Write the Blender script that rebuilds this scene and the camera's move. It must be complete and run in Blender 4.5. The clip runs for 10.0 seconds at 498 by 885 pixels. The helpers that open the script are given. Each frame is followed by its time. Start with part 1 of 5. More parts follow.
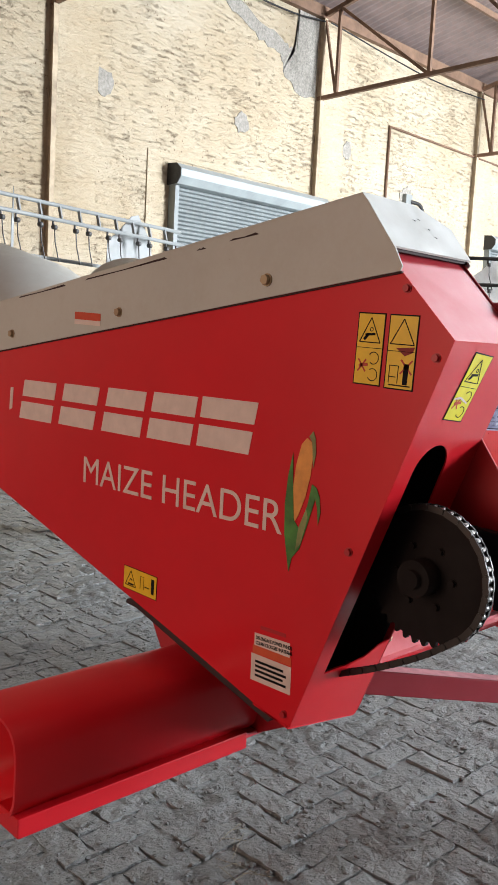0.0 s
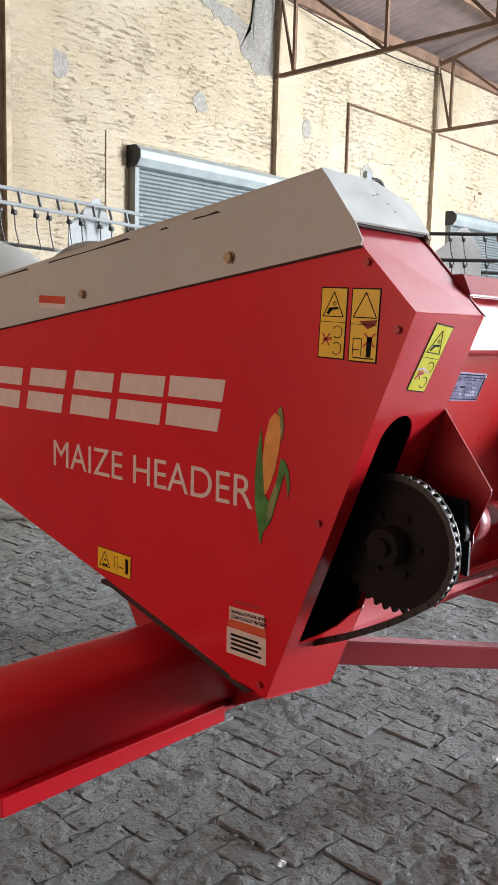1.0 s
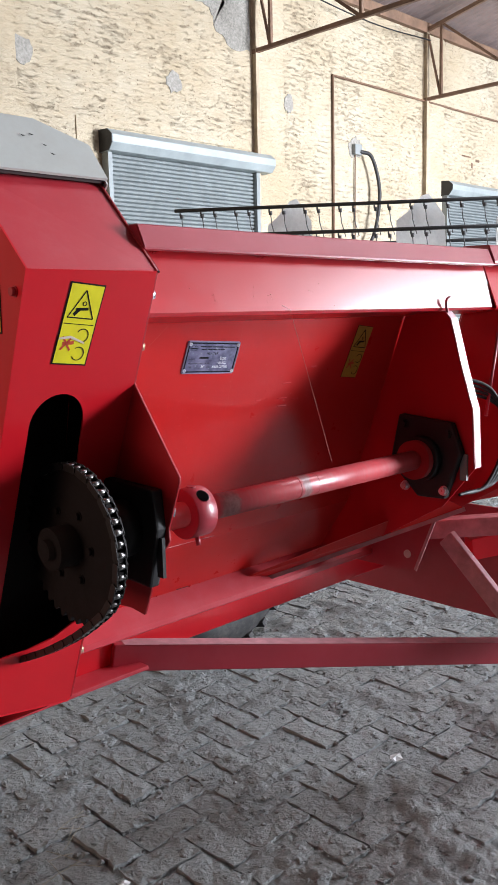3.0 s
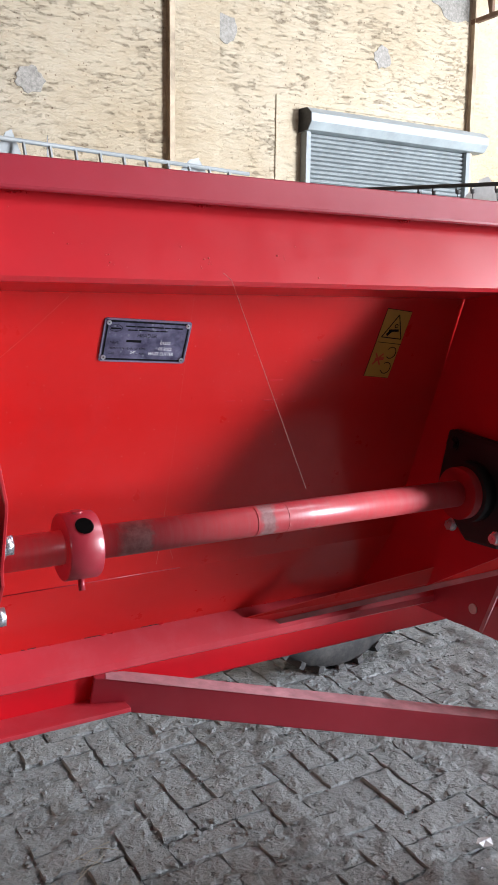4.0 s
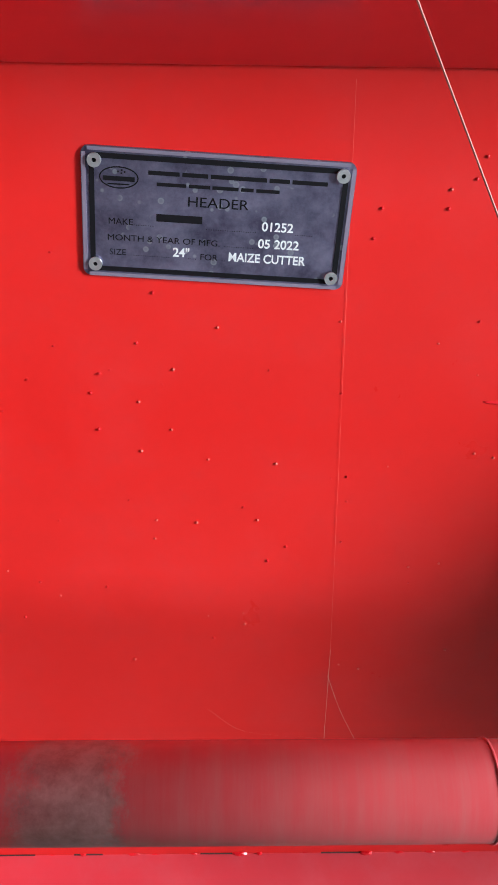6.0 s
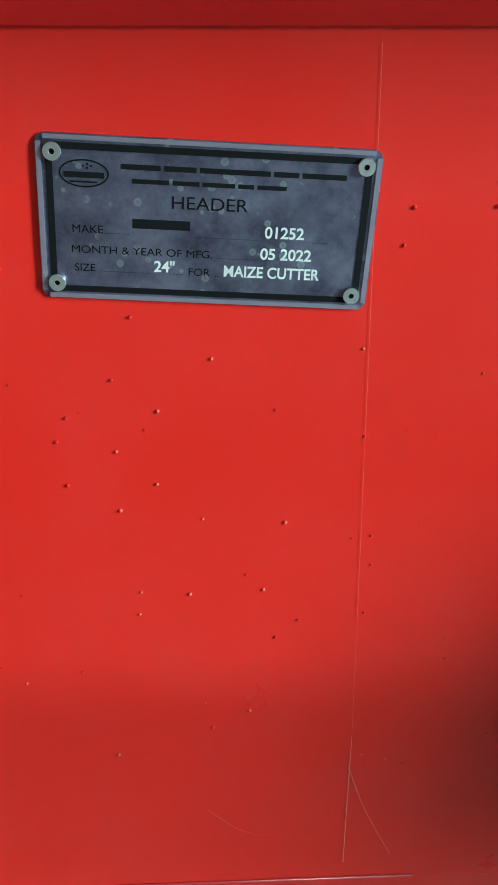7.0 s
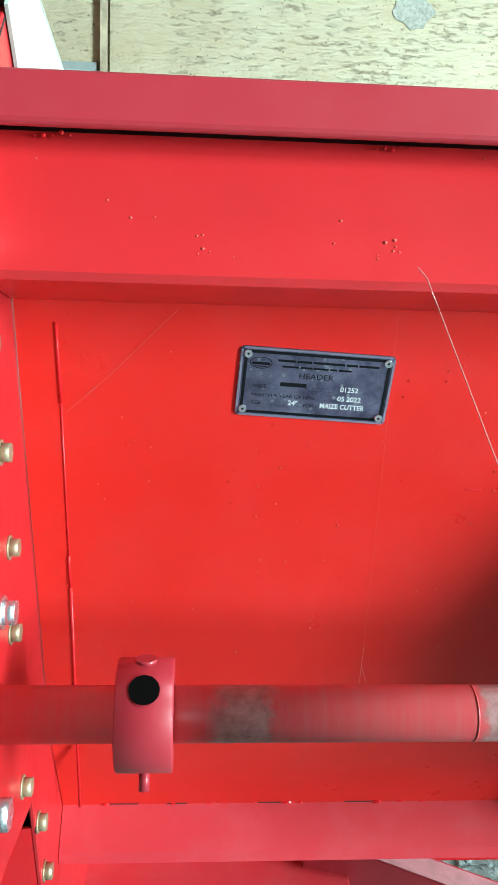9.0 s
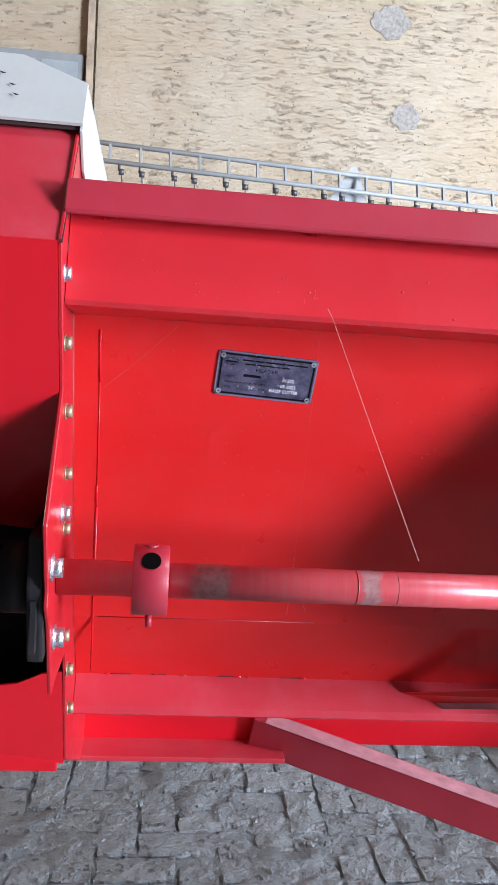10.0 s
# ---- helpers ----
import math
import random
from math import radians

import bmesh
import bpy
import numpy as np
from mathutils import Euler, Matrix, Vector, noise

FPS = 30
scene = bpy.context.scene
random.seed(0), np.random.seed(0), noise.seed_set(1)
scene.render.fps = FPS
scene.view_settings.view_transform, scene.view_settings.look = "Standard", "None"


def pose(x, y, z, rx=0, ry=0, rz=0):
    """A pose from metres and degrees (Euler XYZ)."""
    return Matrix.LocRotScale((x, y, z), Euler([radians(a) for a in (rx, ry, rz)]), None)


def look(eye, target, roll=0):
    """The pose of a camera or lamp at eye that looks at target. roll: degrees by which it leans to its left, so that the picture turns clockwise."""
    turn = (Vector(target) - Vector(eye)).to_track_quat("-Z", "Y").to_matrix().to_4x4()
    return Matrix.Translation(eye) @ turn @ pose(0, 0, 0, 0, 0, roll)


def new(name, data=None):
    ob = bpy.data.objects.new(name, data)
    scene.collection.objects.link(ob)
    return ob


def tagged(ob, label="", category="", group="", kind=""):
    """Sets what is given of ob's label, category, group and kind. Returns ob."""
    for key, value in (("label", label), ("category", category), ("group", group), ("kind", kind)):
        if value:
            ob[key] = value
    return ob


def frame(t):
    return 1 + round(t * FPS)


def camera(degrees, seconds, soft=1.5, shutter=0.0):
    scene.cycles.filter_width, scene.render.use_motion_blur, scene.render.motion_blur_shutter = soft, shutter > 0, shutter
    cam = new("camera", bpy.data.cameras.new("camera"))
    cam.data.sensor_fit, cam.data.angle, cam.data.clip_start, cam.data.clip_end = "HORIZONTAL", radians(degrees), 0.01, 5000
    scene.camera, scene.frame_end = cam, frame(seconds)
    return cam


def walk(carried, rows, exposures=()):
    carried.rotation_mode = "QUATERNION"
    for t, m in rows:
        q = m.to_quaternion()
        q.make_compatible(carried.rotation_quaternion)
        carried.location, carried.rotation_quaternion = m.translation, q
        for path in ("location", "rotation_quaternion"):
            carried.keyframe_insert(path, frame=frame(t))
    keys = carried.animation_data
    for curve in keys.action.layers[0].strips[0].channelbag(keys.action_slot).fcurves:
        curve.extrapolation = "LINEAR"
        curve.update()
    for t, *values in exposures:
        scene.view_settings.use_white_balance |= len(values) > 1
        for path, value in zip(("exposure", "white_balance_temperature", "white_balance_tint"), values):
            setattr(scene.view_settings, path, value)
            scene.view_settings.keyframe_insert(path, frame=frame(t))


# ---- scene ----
cam = camera(32.6, 10.0)
# PATH-BEGIN
PATH = [
    (0, (-1.216, -0.877, 1.578), (0.177, 0.54, 1.355), 3.1),
    (0.5, (-1.228, -0.885, 1.577), (0.225, 0.469, 1.343), 2.2),
    (1, (-1.23, -0.893, 1.57), (0.212, 0.469, 1.308), 1.5),
    (1.5, (-1.144, -1.011, 1.567), (0.28, 0.365, 1.289), -0.7),
    (2, (-0.985, -1.216, 1.561), (0.447, 0.15, 1.273), -4.5),
    (2.2, (-0.952, -1.247, 1.555), (0.481, 0.119, 1.271), -4.3),
    (3.3, (-0.518, -1.096, 1.523), (0.814, 0.365, 1.22), 1.2),
    (3.5, (-0.402, -1.076, 1.511), (0.807, 0.486, 1.204), 0.7),
    (4, (-0.11, -1.09, 1.518), (0.891, 0.611, 1.195), 0.7),
    (4.5, (0.086, -0.957, 1.478), (0.91, 0.83, 1.122), 1.7),
    (5, (0.246, -0.736, 1.474), (0.753, 1.168, 1.128), 2.5),
    (5.5, (0.369, -0.567, 1.433), (0.518, 1.406, 1.144), 0.1),
    (6, (0.368, -0.432, 1.432), (0.416, 1.536, 1.077), 0.4),
    (7.3, (0.364, -0.344, 1.428), (0.435, 1.637, 1.161), -1.0),
    (7.5, (0.38, -0.349, 1.425), (0.373, 1.636, 1.178), -0.4),
    (8, (0.354, -0.394, 1.436), (0.356, 1.597, 1.245), -0.9),
    (8.5, (0.292, -0.56, 1.473), (0.419, 1.43, 1.318), -1.1),
    (9, (0.26, -0.716, 1.509), (0.394, 1.263, 1.249), 1.5),
    (9.5, (0.249, -0.935, 1.544), (0.399, 1.041, 1.275), 2.8),
    (10, (0.229, -1.099, 1.534), (0.44, 0.87, 1.254), 4.0),
]
# PATH-END
EXPOSURES = [(0, 0.08, 6300, 11), (1.0, -0.04, 6280, 11), (2.2, -0.2, 6200, 13), (3.5, 0.06, 6150, 14), (4.0, 0.17, 6150, 14), (5.0, 0.62, 6150, 11), (6.2, 0.6, 6100, 0), (7.3, 0.36, 5400, -38), (8.0, 0.44, 5350, -40), (8.6, 0.72, 5350, -40), (9.0, 0.74, 5450, -22), (9.4, 0.52, 5600, 5), (10, 0.46, 5700, 15)]
walk(cam, [(t, look(e, g, r)) for t, e, g, r in PATH], EXPOSURES)


# ---- light ----
world = bpy.data.worlds.new("world")
scene.world = world
world.use_nodes = True
wn = world.node_tree
sky = wn.nodes.new("ShaderNodeTexSky")
sky.sky_type, sky.sun_disc = "NISHITA", False
sky.sun_elevation, sky.sun_rotation = radians(50), radians(120)
wn.links.new(sky.outputs[0], wn.nodes["Background"].inputs[0])
wn.nodes["Background"].inputs[1].default_value = 0.12


def area(name, eye, target, w, h, power, col):
    la = bpy.data.lights.new(name, "AREA")
    la.shape, la.size, la.size_y, la.energy, la.color = "RECTANGLE", w, h, power, col
    ob = new(name, la)
    ob.matrix_world = look(eye, target)
    return ob


# daylight in the great south door, plus assumed, unseen west doorway and roof sheets
area("daylight_south_door", (13.6, -7.8, 3.0), (13.6, 0, 3.0), 4.4, 5.6, 7600, (0.93, 0.97, 1.0))
# added warm light for the side plate and hood
area("assumed_west_daylight", (-6.8, 2.1, 2.2), (0, 2.1, 1.6), 3.7, 4.2, 195, (1.0, 0.63, 0.43))
# added top light for upward faces, its source assumed
area("assumed_roof_daylight", (9.4, -1.3, 7.95), (9.4, -1.3, 0), 9.0, 2.4, 850, (0.90, 0.95, 1.0))


# ---- materials ----
def nd(nt, kind, **kw):
    n = nt.nodes.new(kind)
    for k, v in kw.items():
        n.inputs[k.replace("_", " ")].default_value = v
    return n


def base_mat(name):
    m = bpy.data.materials.new(name)
    m.use_nodes = True
    nt = m.node_tree
    co = nt.nodes.new("ShaderNodeTexCoord")
    return m, nt, nt.nodes["Principled BSDF"], co.outputs["Object"]


def ramp(nt, fac, stops):
    r = nt.nodes.new("ShaderNodeValToRGB")
    el = r.color_ramp.elements
    while len(el) < len(stops):
        el.new(0.5)
    for e, (p, c) in zip(el, stops):
        e.position = p
        e.color = (*c, 1) if len(c) == 3 else c
    nt.links.new(fac, r.inputs[0])
    return r.outputs[0]


def g(v):
    return (v, v, v)


def noise_tex(nt, co, scale, detail=6, rough=0.6, stretch=(1, 1, 1)):
    mp = nt.nodes.new("ShaderNodeMapping")
    mp.inputs["Scale"].default_value = stretch
    nt.links.new(co, mp.inputs["Vector"])
    n = nd(nt, "ShaderNodeTexNoise", Scale=scale, Detail=detail, Roughness=rough)
    nt.links.new(mp.outputs[0], n.inputs["Vector"])
    return n.outputs["Fac"]


def mixc(nt, fac, a, b, mode="MIX"):
    m = nt.nodes.new("ShaderNodeMix")
    m.data_type, m.blend_type = "RGBA", mode
    for sock, v in ((m.inputs[0], fac), (m.inputs[6], a), (m.inputs[7], b)):
        if hasattr(v, "links"):
            nt.links.new(v, sock)
        else:
            sock.default_value = v if isinstance(v, (int, float)) else (*v, 1)
    return m.outputs[2]


def bump(nt, bsdf, height, strength, dist):
    b = nd(nt, "ShaderNodeBump", Strength=strength, Distance=dist)
    nt.links.new(height, b.inputs["Height"])
    nt.links.new(b.outputs[0], bsdf.inputs["Normal"])


def paint(name, col, rough=0.35, metal=0.0, dust=(0.35, 0.25, 0.22), dusty=0.25, var=0.12, spec=0.5, grain=0.3, coat=0.0, specks=1.6, mottle=1.0, coat_rough=0.14):
    """Sheet-metal paint: broad tone, fine dust and scuffs, uneven gloss."""
    m, nt, b, co = base_mat(name)
    broad = noise_tex(nt, co, 3.5, 4)
    fine = noise_tex(nt, co, 60, 8, 0.7)
    c1 = ramp(nt, broad, [(0.3, tuple(v * (1 - var) for v in col)), (0.7, tuple(min(1, v * (1 + var)) for v in col))])
    film = ramp(nt, noise_tex(nt, co, 14, 8, 0.72), [(0.45, g(0)), (0.85, g(dusty))])
    c2 = mixc(nt, film, c1, dust)
    speck = ramp(nt, noise_tex(nt, co, 260, 2, 0.5), [(0.74, g(0)), (0.8, g(dusty * specks))])
    nt.links.new(mixc(nt, speck, c2, dust), b.inputs["Base Color"])
    nt.links.new(ramp(nt, noise_tex(nt, co, 22, 6), [(0.3, g(max(0.05, rough - 0.08 * mottle))), (0.75, g(min(1, rough + 0.16 * mottle)))]), b.inputs["Roughness"])
    b.inputs["Metallic"].default_value = metal
    b.inputs["Specular IOR Level"].default_value = spec
    b.inputs["Coat Weight"].default_value = coat
    b.inputs["Coat Roughness"].default_value = coat_rough
    bump(nt, b, fine, grain, 0.0012)
    return m


def plain(name, col, rough=0.5, metal=0.0, var=0.08):
    m, nt, b, co = base_mat(name)
    c = ramp(nt, noise_tex(nt, co, 30, 6), [(0.3, tuple(v * (1 - var) for v in col)), (0.7, tuple(min(1, v * (1 + var)) for v in col))])
    nt.links.new(c, b.inputs["Base Color"])
    b.inputs["Roughness"].default_value, b.inputs["Metallic"].default_value = rough, metal
    bump(nt, b, noise_tex(nt, co, 90, 5), 0.15, 0.001)
    return m


RED = paint("red_paint", (0.62, 0.0085, 0.0175), 0.32, dusty=0.0, var=0.05, spec=0.32, grain=0.06, coat=0.18, specks=0.0, mottle=0.25)
RED_PANEL = paint("hazy_red_paint", (0.62, 0.0165, 0.0150), 0.30, dust=(0.46, 0.12, 0.14), dusty=0.11, var=0.05, spec=0.24, grain=0.05, coat=0.12, specks=0.0, mottle=0.4)
RED_BAND = paint("dusty_glossy_red", (0.58, 0.020, 0.028), 0.30, dust=(0.62, 0.12, 0.13), dusty=0.03, var=0.06, spec=0.6, grain=0.05, coat=0.5, coat_rough=0.11, specks=0.0, mottle=0.3)
# pinker red paints sky sheen on upward faces, along with dust
RED_DUST_SHEEN = paint("dust_and_sheen_red", (0.52, 0.030, 0.045), 0.42, dust=(0.55, 0.22, 0.24), dusty=0.22, var=0.08, spec=0.45, grain=0.06, coat=0.12, coat_rough=0.3, specks=0.5, mottle=0.5)
# worn red; on bracket and gusset its darkness stands in for shade
RED_WORN_SHADED = paint("worn_and_shaded_red", (0.37, 0.024, 0.040), 0.36, dust=(0.46, 0.16, 0.18), dusty=0.10, var=0.10, spec=0.5, grain=0.12, coat=0.3, mottle=0.5)
RED_PLATE = paint("red_oxide_paint", (0.42, 0.009, 0.016), 0.40, dust=(0.42, 0.14, 0.13), dusty=0.05, var=0.10, grain=0.12, coat=0.25, specks=0.6, mottle=0.5)
PALE = paint("pale_grey_paint", (0.49, 0.50, 0.465), 0.45, dust=(0.30, 0.24, 0.18), dusty=0.30, var=0.05, grain=0.2)
BLACK = paint("black_enamel", (0.012, 0.012, 0.013), 0.5, dust=(0.05, 0.045, 0.04), dusty=0.15, var=0.2)
# black deepened to paint the housing's shade over the sprocket
SPROCKET_SHADE_BLACK = paint("shade_black", (0.009, 0.0068, 0.0068), 0.6, dust=(0.018, 0.012, 0.011), dusty=0.3, spec=0.12)
CHAIN_BLACK = paint("greasy_black_steel", (0.018, 0.016, 0.015), 0.4, metal=0.3, dust=(0.03, 0.026, 0.022), dusty=0.5, var=0.3)
CHAIN_STEEL = paint("bright_roller_steel", (0.30, 0.29, 0.28), 0.24, metal=0.95, dust=(0.06, 0.05, 0.045), dusty=0.4, var=0.3)
ZINC = paint("zinc_plated_steel", (0.74, 0.76, 0.80), 0.27, metal=0.9, dust=(0.2, 0.19, 0.18), dusty=0.3, var=0.1)
OLD_BOLT = paint("dull_yellow_zinc", (0.40, 0.31, 0.20), 0.45, metal=0.6, dust=(0.25, 0.05, 0.04), dusty=0.5)
RUST = paint("rusty_brown_steel", (0.16, 0.095, 0.06), 0.75, dust=(0.22, 0.12, 0.07), dusty=0.4, var=0.3)
LIME_STEEL = paint("lime_splashed_steel", (0.38, 0.31, 0.22), 0.85, dust=(0.55, 0.44, 0.29), dusty=0.55, var=0.3)
SHUTTER_SLAT = paint("dull_shutter_steel", (0.19, 0.215, 0.22), 0.5, metal=0.1, dust=(0.3, 0.28, 0.25), dusty=0.3, var=0.12)
GALV = paint("galvanised_sheet", (0.31, 0.35, 0.355), 0.45, metal=0.15, dust=(0.4, 0.38, 0.34), dusty=0.25, var=0.12)
HEADER_GREY = paint("machine_grey", (0.23, 0.25, 0.25), 0.5, dust=(0.3, 0.26, 0.2), dusty=0.3)
RUBBER = paint("black_rubber", (0.022, 0.022, 0.023), 0.8, dust=(0.16, 0.14, 0.12), dusty=0.5, var=0.2, grain=0.8)
TINE = plain("dark_spring_wire", (0.10, 0.10, 0.10), 0.5, 0.6)
BAR_DARK = plain("dark_tine_bar", (0.03, 0.03, 0.03), 0.5)
WHITE_PLATE = plain("white_painted_plate", (0.78, 0.79, 0.77), 0.5)
YELLOW = plain("yellow_film", (0.82, 0.52, 0.02), 0.32)
YELLOW_LIME = plain("bright_yellow_film", (0.80, 0.72, 0.015), 0.3)
# label yellow with the bay's shade put into the colour
YELLOW_SHADED = plain("shaded_yellow_film", (0.46, 0.25, 0.03), 0.45)
INK = paint("black_print", (0.006, 0.006, 0.008), 0.6, dusty=0.0, var=0.1, spec=0.12, specks=0.0)
RED_INK = plain("red_ink", (0.55, 0.06, 0.02), 0.5)
WHITE_FILM = plain("white_vinyl", (0.68, 0.56, 0.51), 0.45)
ORANGE_FILM = plain("orange_film", (0.60, 0.09, 0.03), 0.4)
CORN = plain("corn_orange_print", (0.72, 0.30, 0.06), 0.4, var=0.2)
LEAF = plain("leaf_green_print", (0.05, 0.19, 0.03), 0.4, var=0.45)
LEAF_LIGHT = plain("pale_leaf_print", (0.22, 0.24, 0.08), 0.4, var=0.4)
# near-black for painted housing shade and for the hood's paint chips
DARK = paint("shade_and_chip_black", (0.016, 0.013, 0.013), 0.85, dust=(0.03, 0.024, 0.022), dusty=0.2, spec=0.15)
BORE = plain("unlit_bore", (0.004, 0.0035, 0.0035), 0.95)
BORE.node_tree.nodes["Principled BSDF"].inputs["Specular IOR Level"].default_value = 0.0
# near-black for painted gap shade, dark seams, folded edge and chips
GAP_SHADE_EDGE = plain("gap_shade_and_dark_edge", (0.03, 0.012, 0.012), 0.8)
PLASTER_PATCH = plain("grey_cement_render", (0.27, 0.255, 0.225), 0.95, var=0.35)
DUST_SMUDGE = paint("grey_primer_scuff", (0.25, 0.062, 0.058), 0.9, dust=(0.30, 0.03, 0.035), dusty=0.8, var=0.3, spec=0.05, grain=0.1)
PAPER = plain("dirty_white_litter", (0.55, 0.55, 0.55), 0.7, var=0.3)


def make_shaft_paint():
    """Red tube paint, rubbed through to grey primer over two stretches, streaked round the tube."""
    m, nt, b, co = base_mat("scuffed_red_paint")

    def calc(op, a, c):
        n = nt.nodes.new("ShaderNodeMath")
        n.operation = op
        for sock, v in ((n.inputs[0], a), (n.inputs[1], c)):
            if hasattr(v, "links"):
                nt.links.new(v, sock)
            else:
                sock.default_value = v
        return n.outputs[0]

    base = ramp(nt, noise_tex(nt, co, 8, 5), [(0.3, (0.46, 0.040, 0.052)), (0.7, (0.58, 0.066, 0.075))])
    rings = ramp(nt, noise_tex(nt, co, 26, 6, 0.65, (4.0, 0.35, 0.35)), [(0.42, g(0)), (0.78, g(0.5))])
    c = mixc(nt, rings, base, (0.44, 0.16, 0.155))
    sep = nt.nodes.new("ShaderNodeSeparateXYZ")
    nt.links.new(co, sep.inputs[0])
    ragged = noise_tex(nt, co, 48, 8, 0.78, (1.0, 0.7, 0.7))
    for centre, half in ((0.302, 0.034), (0.499, 0.019)):
        near = calc("SUBTRACT", 1.0, calc("DIVIDE", calc("ABSOLUTE", calc("SUBTRACT", sep.outputs["X"], centre), 0), half))
        worn = ramp(nt, calc("ADD", calc("MULTIPLY", near, 0.55), ragged), [(0.62, g(0)), (0.80, g(0.75))])
        c = mixc(nt, worn, c, ramp(nt, noise_tex(nt, co, 90, 6, 0.7), [(0.38, (0.19, 0.125, 0.12)), (0.62, (0.38, 0.26, 0.25))]))
    nt.links.new(c, b.inputs["Base Color"])
    nt.links.new(ramp(nt, noise_tex(nt, co, 30, 6), [(0.3, g(0.30)), (0.75, g(0.48))]), b.inputs["Roughness"])
    b.inputs["Coat Weight"].default_value, b.inputs["Coat Roughness"].default_value = 0.25, 0.2
    bump(nt, b, ragged, 0.12, 0.001)
    return m


RED_SHAFT = make_shaft_paint()
FAINT = plain("faint_scratch_and_glint", (0.64, 0.09, 0.07), 0.5)


def make_plate_metal():
    m, nt, b, co = base_mat("etched_aluminium")
    c = ramp(nt, noise_tex(nt, co, 45, 8, 0.7), [(0.35, (0.102, 0.095, 0.168)), (0.68, (0.335, 0.325, 0.49))])
    spots = nd(nt, "ShaderNodeTexVoronoi", Scale=150.0)
    nt.links.new(co, spots.inputs["Vector"])
    lit = ramp(nt, spots.outputs["Distance"], [(0.10, g(0.30)), (0.20, g(0.5)), (0.26, g(0))])
    sel = ramp(nt, noise_tex(nt, co, 55, 2), [(0.46, g(0)), (0.52, g(1))])
    f = nt.nodes.new("ShaderNodeMath")
    f.operation = "MULTIPLY"
    nt.links.new(lit, f.inputs[0]), nt.links.new(sel, f.inputs[1])
    nt.links.new(mixc(nt, f.outputs[0], c, (0.62, 0.68, 0.76)), b.inputs["Base Color"])
    b.inputs["Metallic"].default_value = 0.85
    nt.links.new(ramp(nt, noise_tex(nt, co, 30, 6), [(0.3, g(0.24)), (0.8, g(0.5))]), b.inputs["Roughness"])
    bump(nt, b, noise_tex(nt, co, 70, 5), 0.25, 0.001)
    return m


PLATE_METAL = make_plate_metal()


def make_wall(name, pits):
    """Limewashed rough brick: cream skin over uneven courses, small pits along the joints, brown weathering."""
    m, nt, b, co = base_mat(name)

    def calc(op, a, c):
        n = nt.nodes.new("ShaderNodeMath")
        n.operation = op
        for sock, v in ((n.inputs[0], a), (n.inputs[1], c)):
            if hasattr(v, "links"):
                nt.links.new(v, sock)
            else:
                sock.default_value = v
        return n.outputs[0]

    cream = ramp(nt, noise_tex(nt, co, 0.55, 6, 0.6), [(0.3, (0.46, 0.375, 0.25)), (0.55, (0.535, 0.46, 0.335)), (0.75, (0.58, 0.52, 0.405))])
    mid = ramp(nt, noise_tex(nt, co, 4.0, 9, 0.74, (0.8, 1, 1.5)), [(0.44, g(0)), (0.80, g(0.6))])
    c = mixc(nt, mid, cream, (0.44, 0.33, 0.20))
    sep = nt.nodes.new("ShaderNodeSeparateXYZ")
    nt.links.new(co, sep.inputs[0])
    wob = calc("MULTIPLY", noise_tex(nt, co, 3.0, 5, 0.65), 16.0)
    course = calc("SINE", calc("ADD", calc("MULTIPLY", sep.outputs["Z"], 2 * math.pi / 0.088), wob), 0)
    streak = noise_tex(nt, co, 17.0, 9, 0.76, (0.55, 1, 1.6))
    zone = calc("MULTIPLY", noise_tex(nt, co, 0.8, 5, 0.65), 0.34)
    field = calc("ADD", calc("ADD", streak, zone), calc("MULTIPLY", course, 0.03))
    soft = ramp(nt, field, [(0.72, g(0)), (0.86, g(0.42 * pits))])
    c = mixc(nt, soft, c, (0.44, 0.32, 0.20))
    pit = ramp(nt, field, [(0.80, g(0)), (0.865, g(0.6 * pits))])
    c = mixc(nt, pit, c, (0.17, 0.115, 0.07))
    dots = nd(nt, "ShaderNodeTexVoronoi", Scale=15.0)
    nt.links.new(co, dots.inputs["Vector"])
    dot = ramp(nt, dots.outputs["Distance"], [(0.10, g(0.85 * pits)), (0.20, g(0))])
    keep = ramp(nt, noise_tex(nt, co, 3.6, 3), [(0.46, g(0)), (0.58, g(1))])
    c = mixc(nt, calc("MULTIPLY", dot, keep), c, (0.17, 0.115, 0.07))
    nt.links.new(c, b.inputs["Base Color"])
    b.inputs["Roughness"].default_value = 0.95
    h = calc("SUBTRACT", calc("ADD", noise_tex(nt, co, 9, 9, 0.72, (0.6, 1, 2.0)), calc("MULTIPLY", course, -0.02)), soft)
    bump(nt, b, h, 0.9, 0.045 + 0.015 * pits)
    return m


WALL = make_wall("limewashed_brick", 1.0)


PLASTER = make_wall("limewashed_plaster", 0.45)
# dark grey chosen to cut bounce light from unseen walls
LOW_BOUNCE_PLASTER = plain("low_bounce_grey", (0.14, 0.125, 0.11), 0.95, var=0.25)


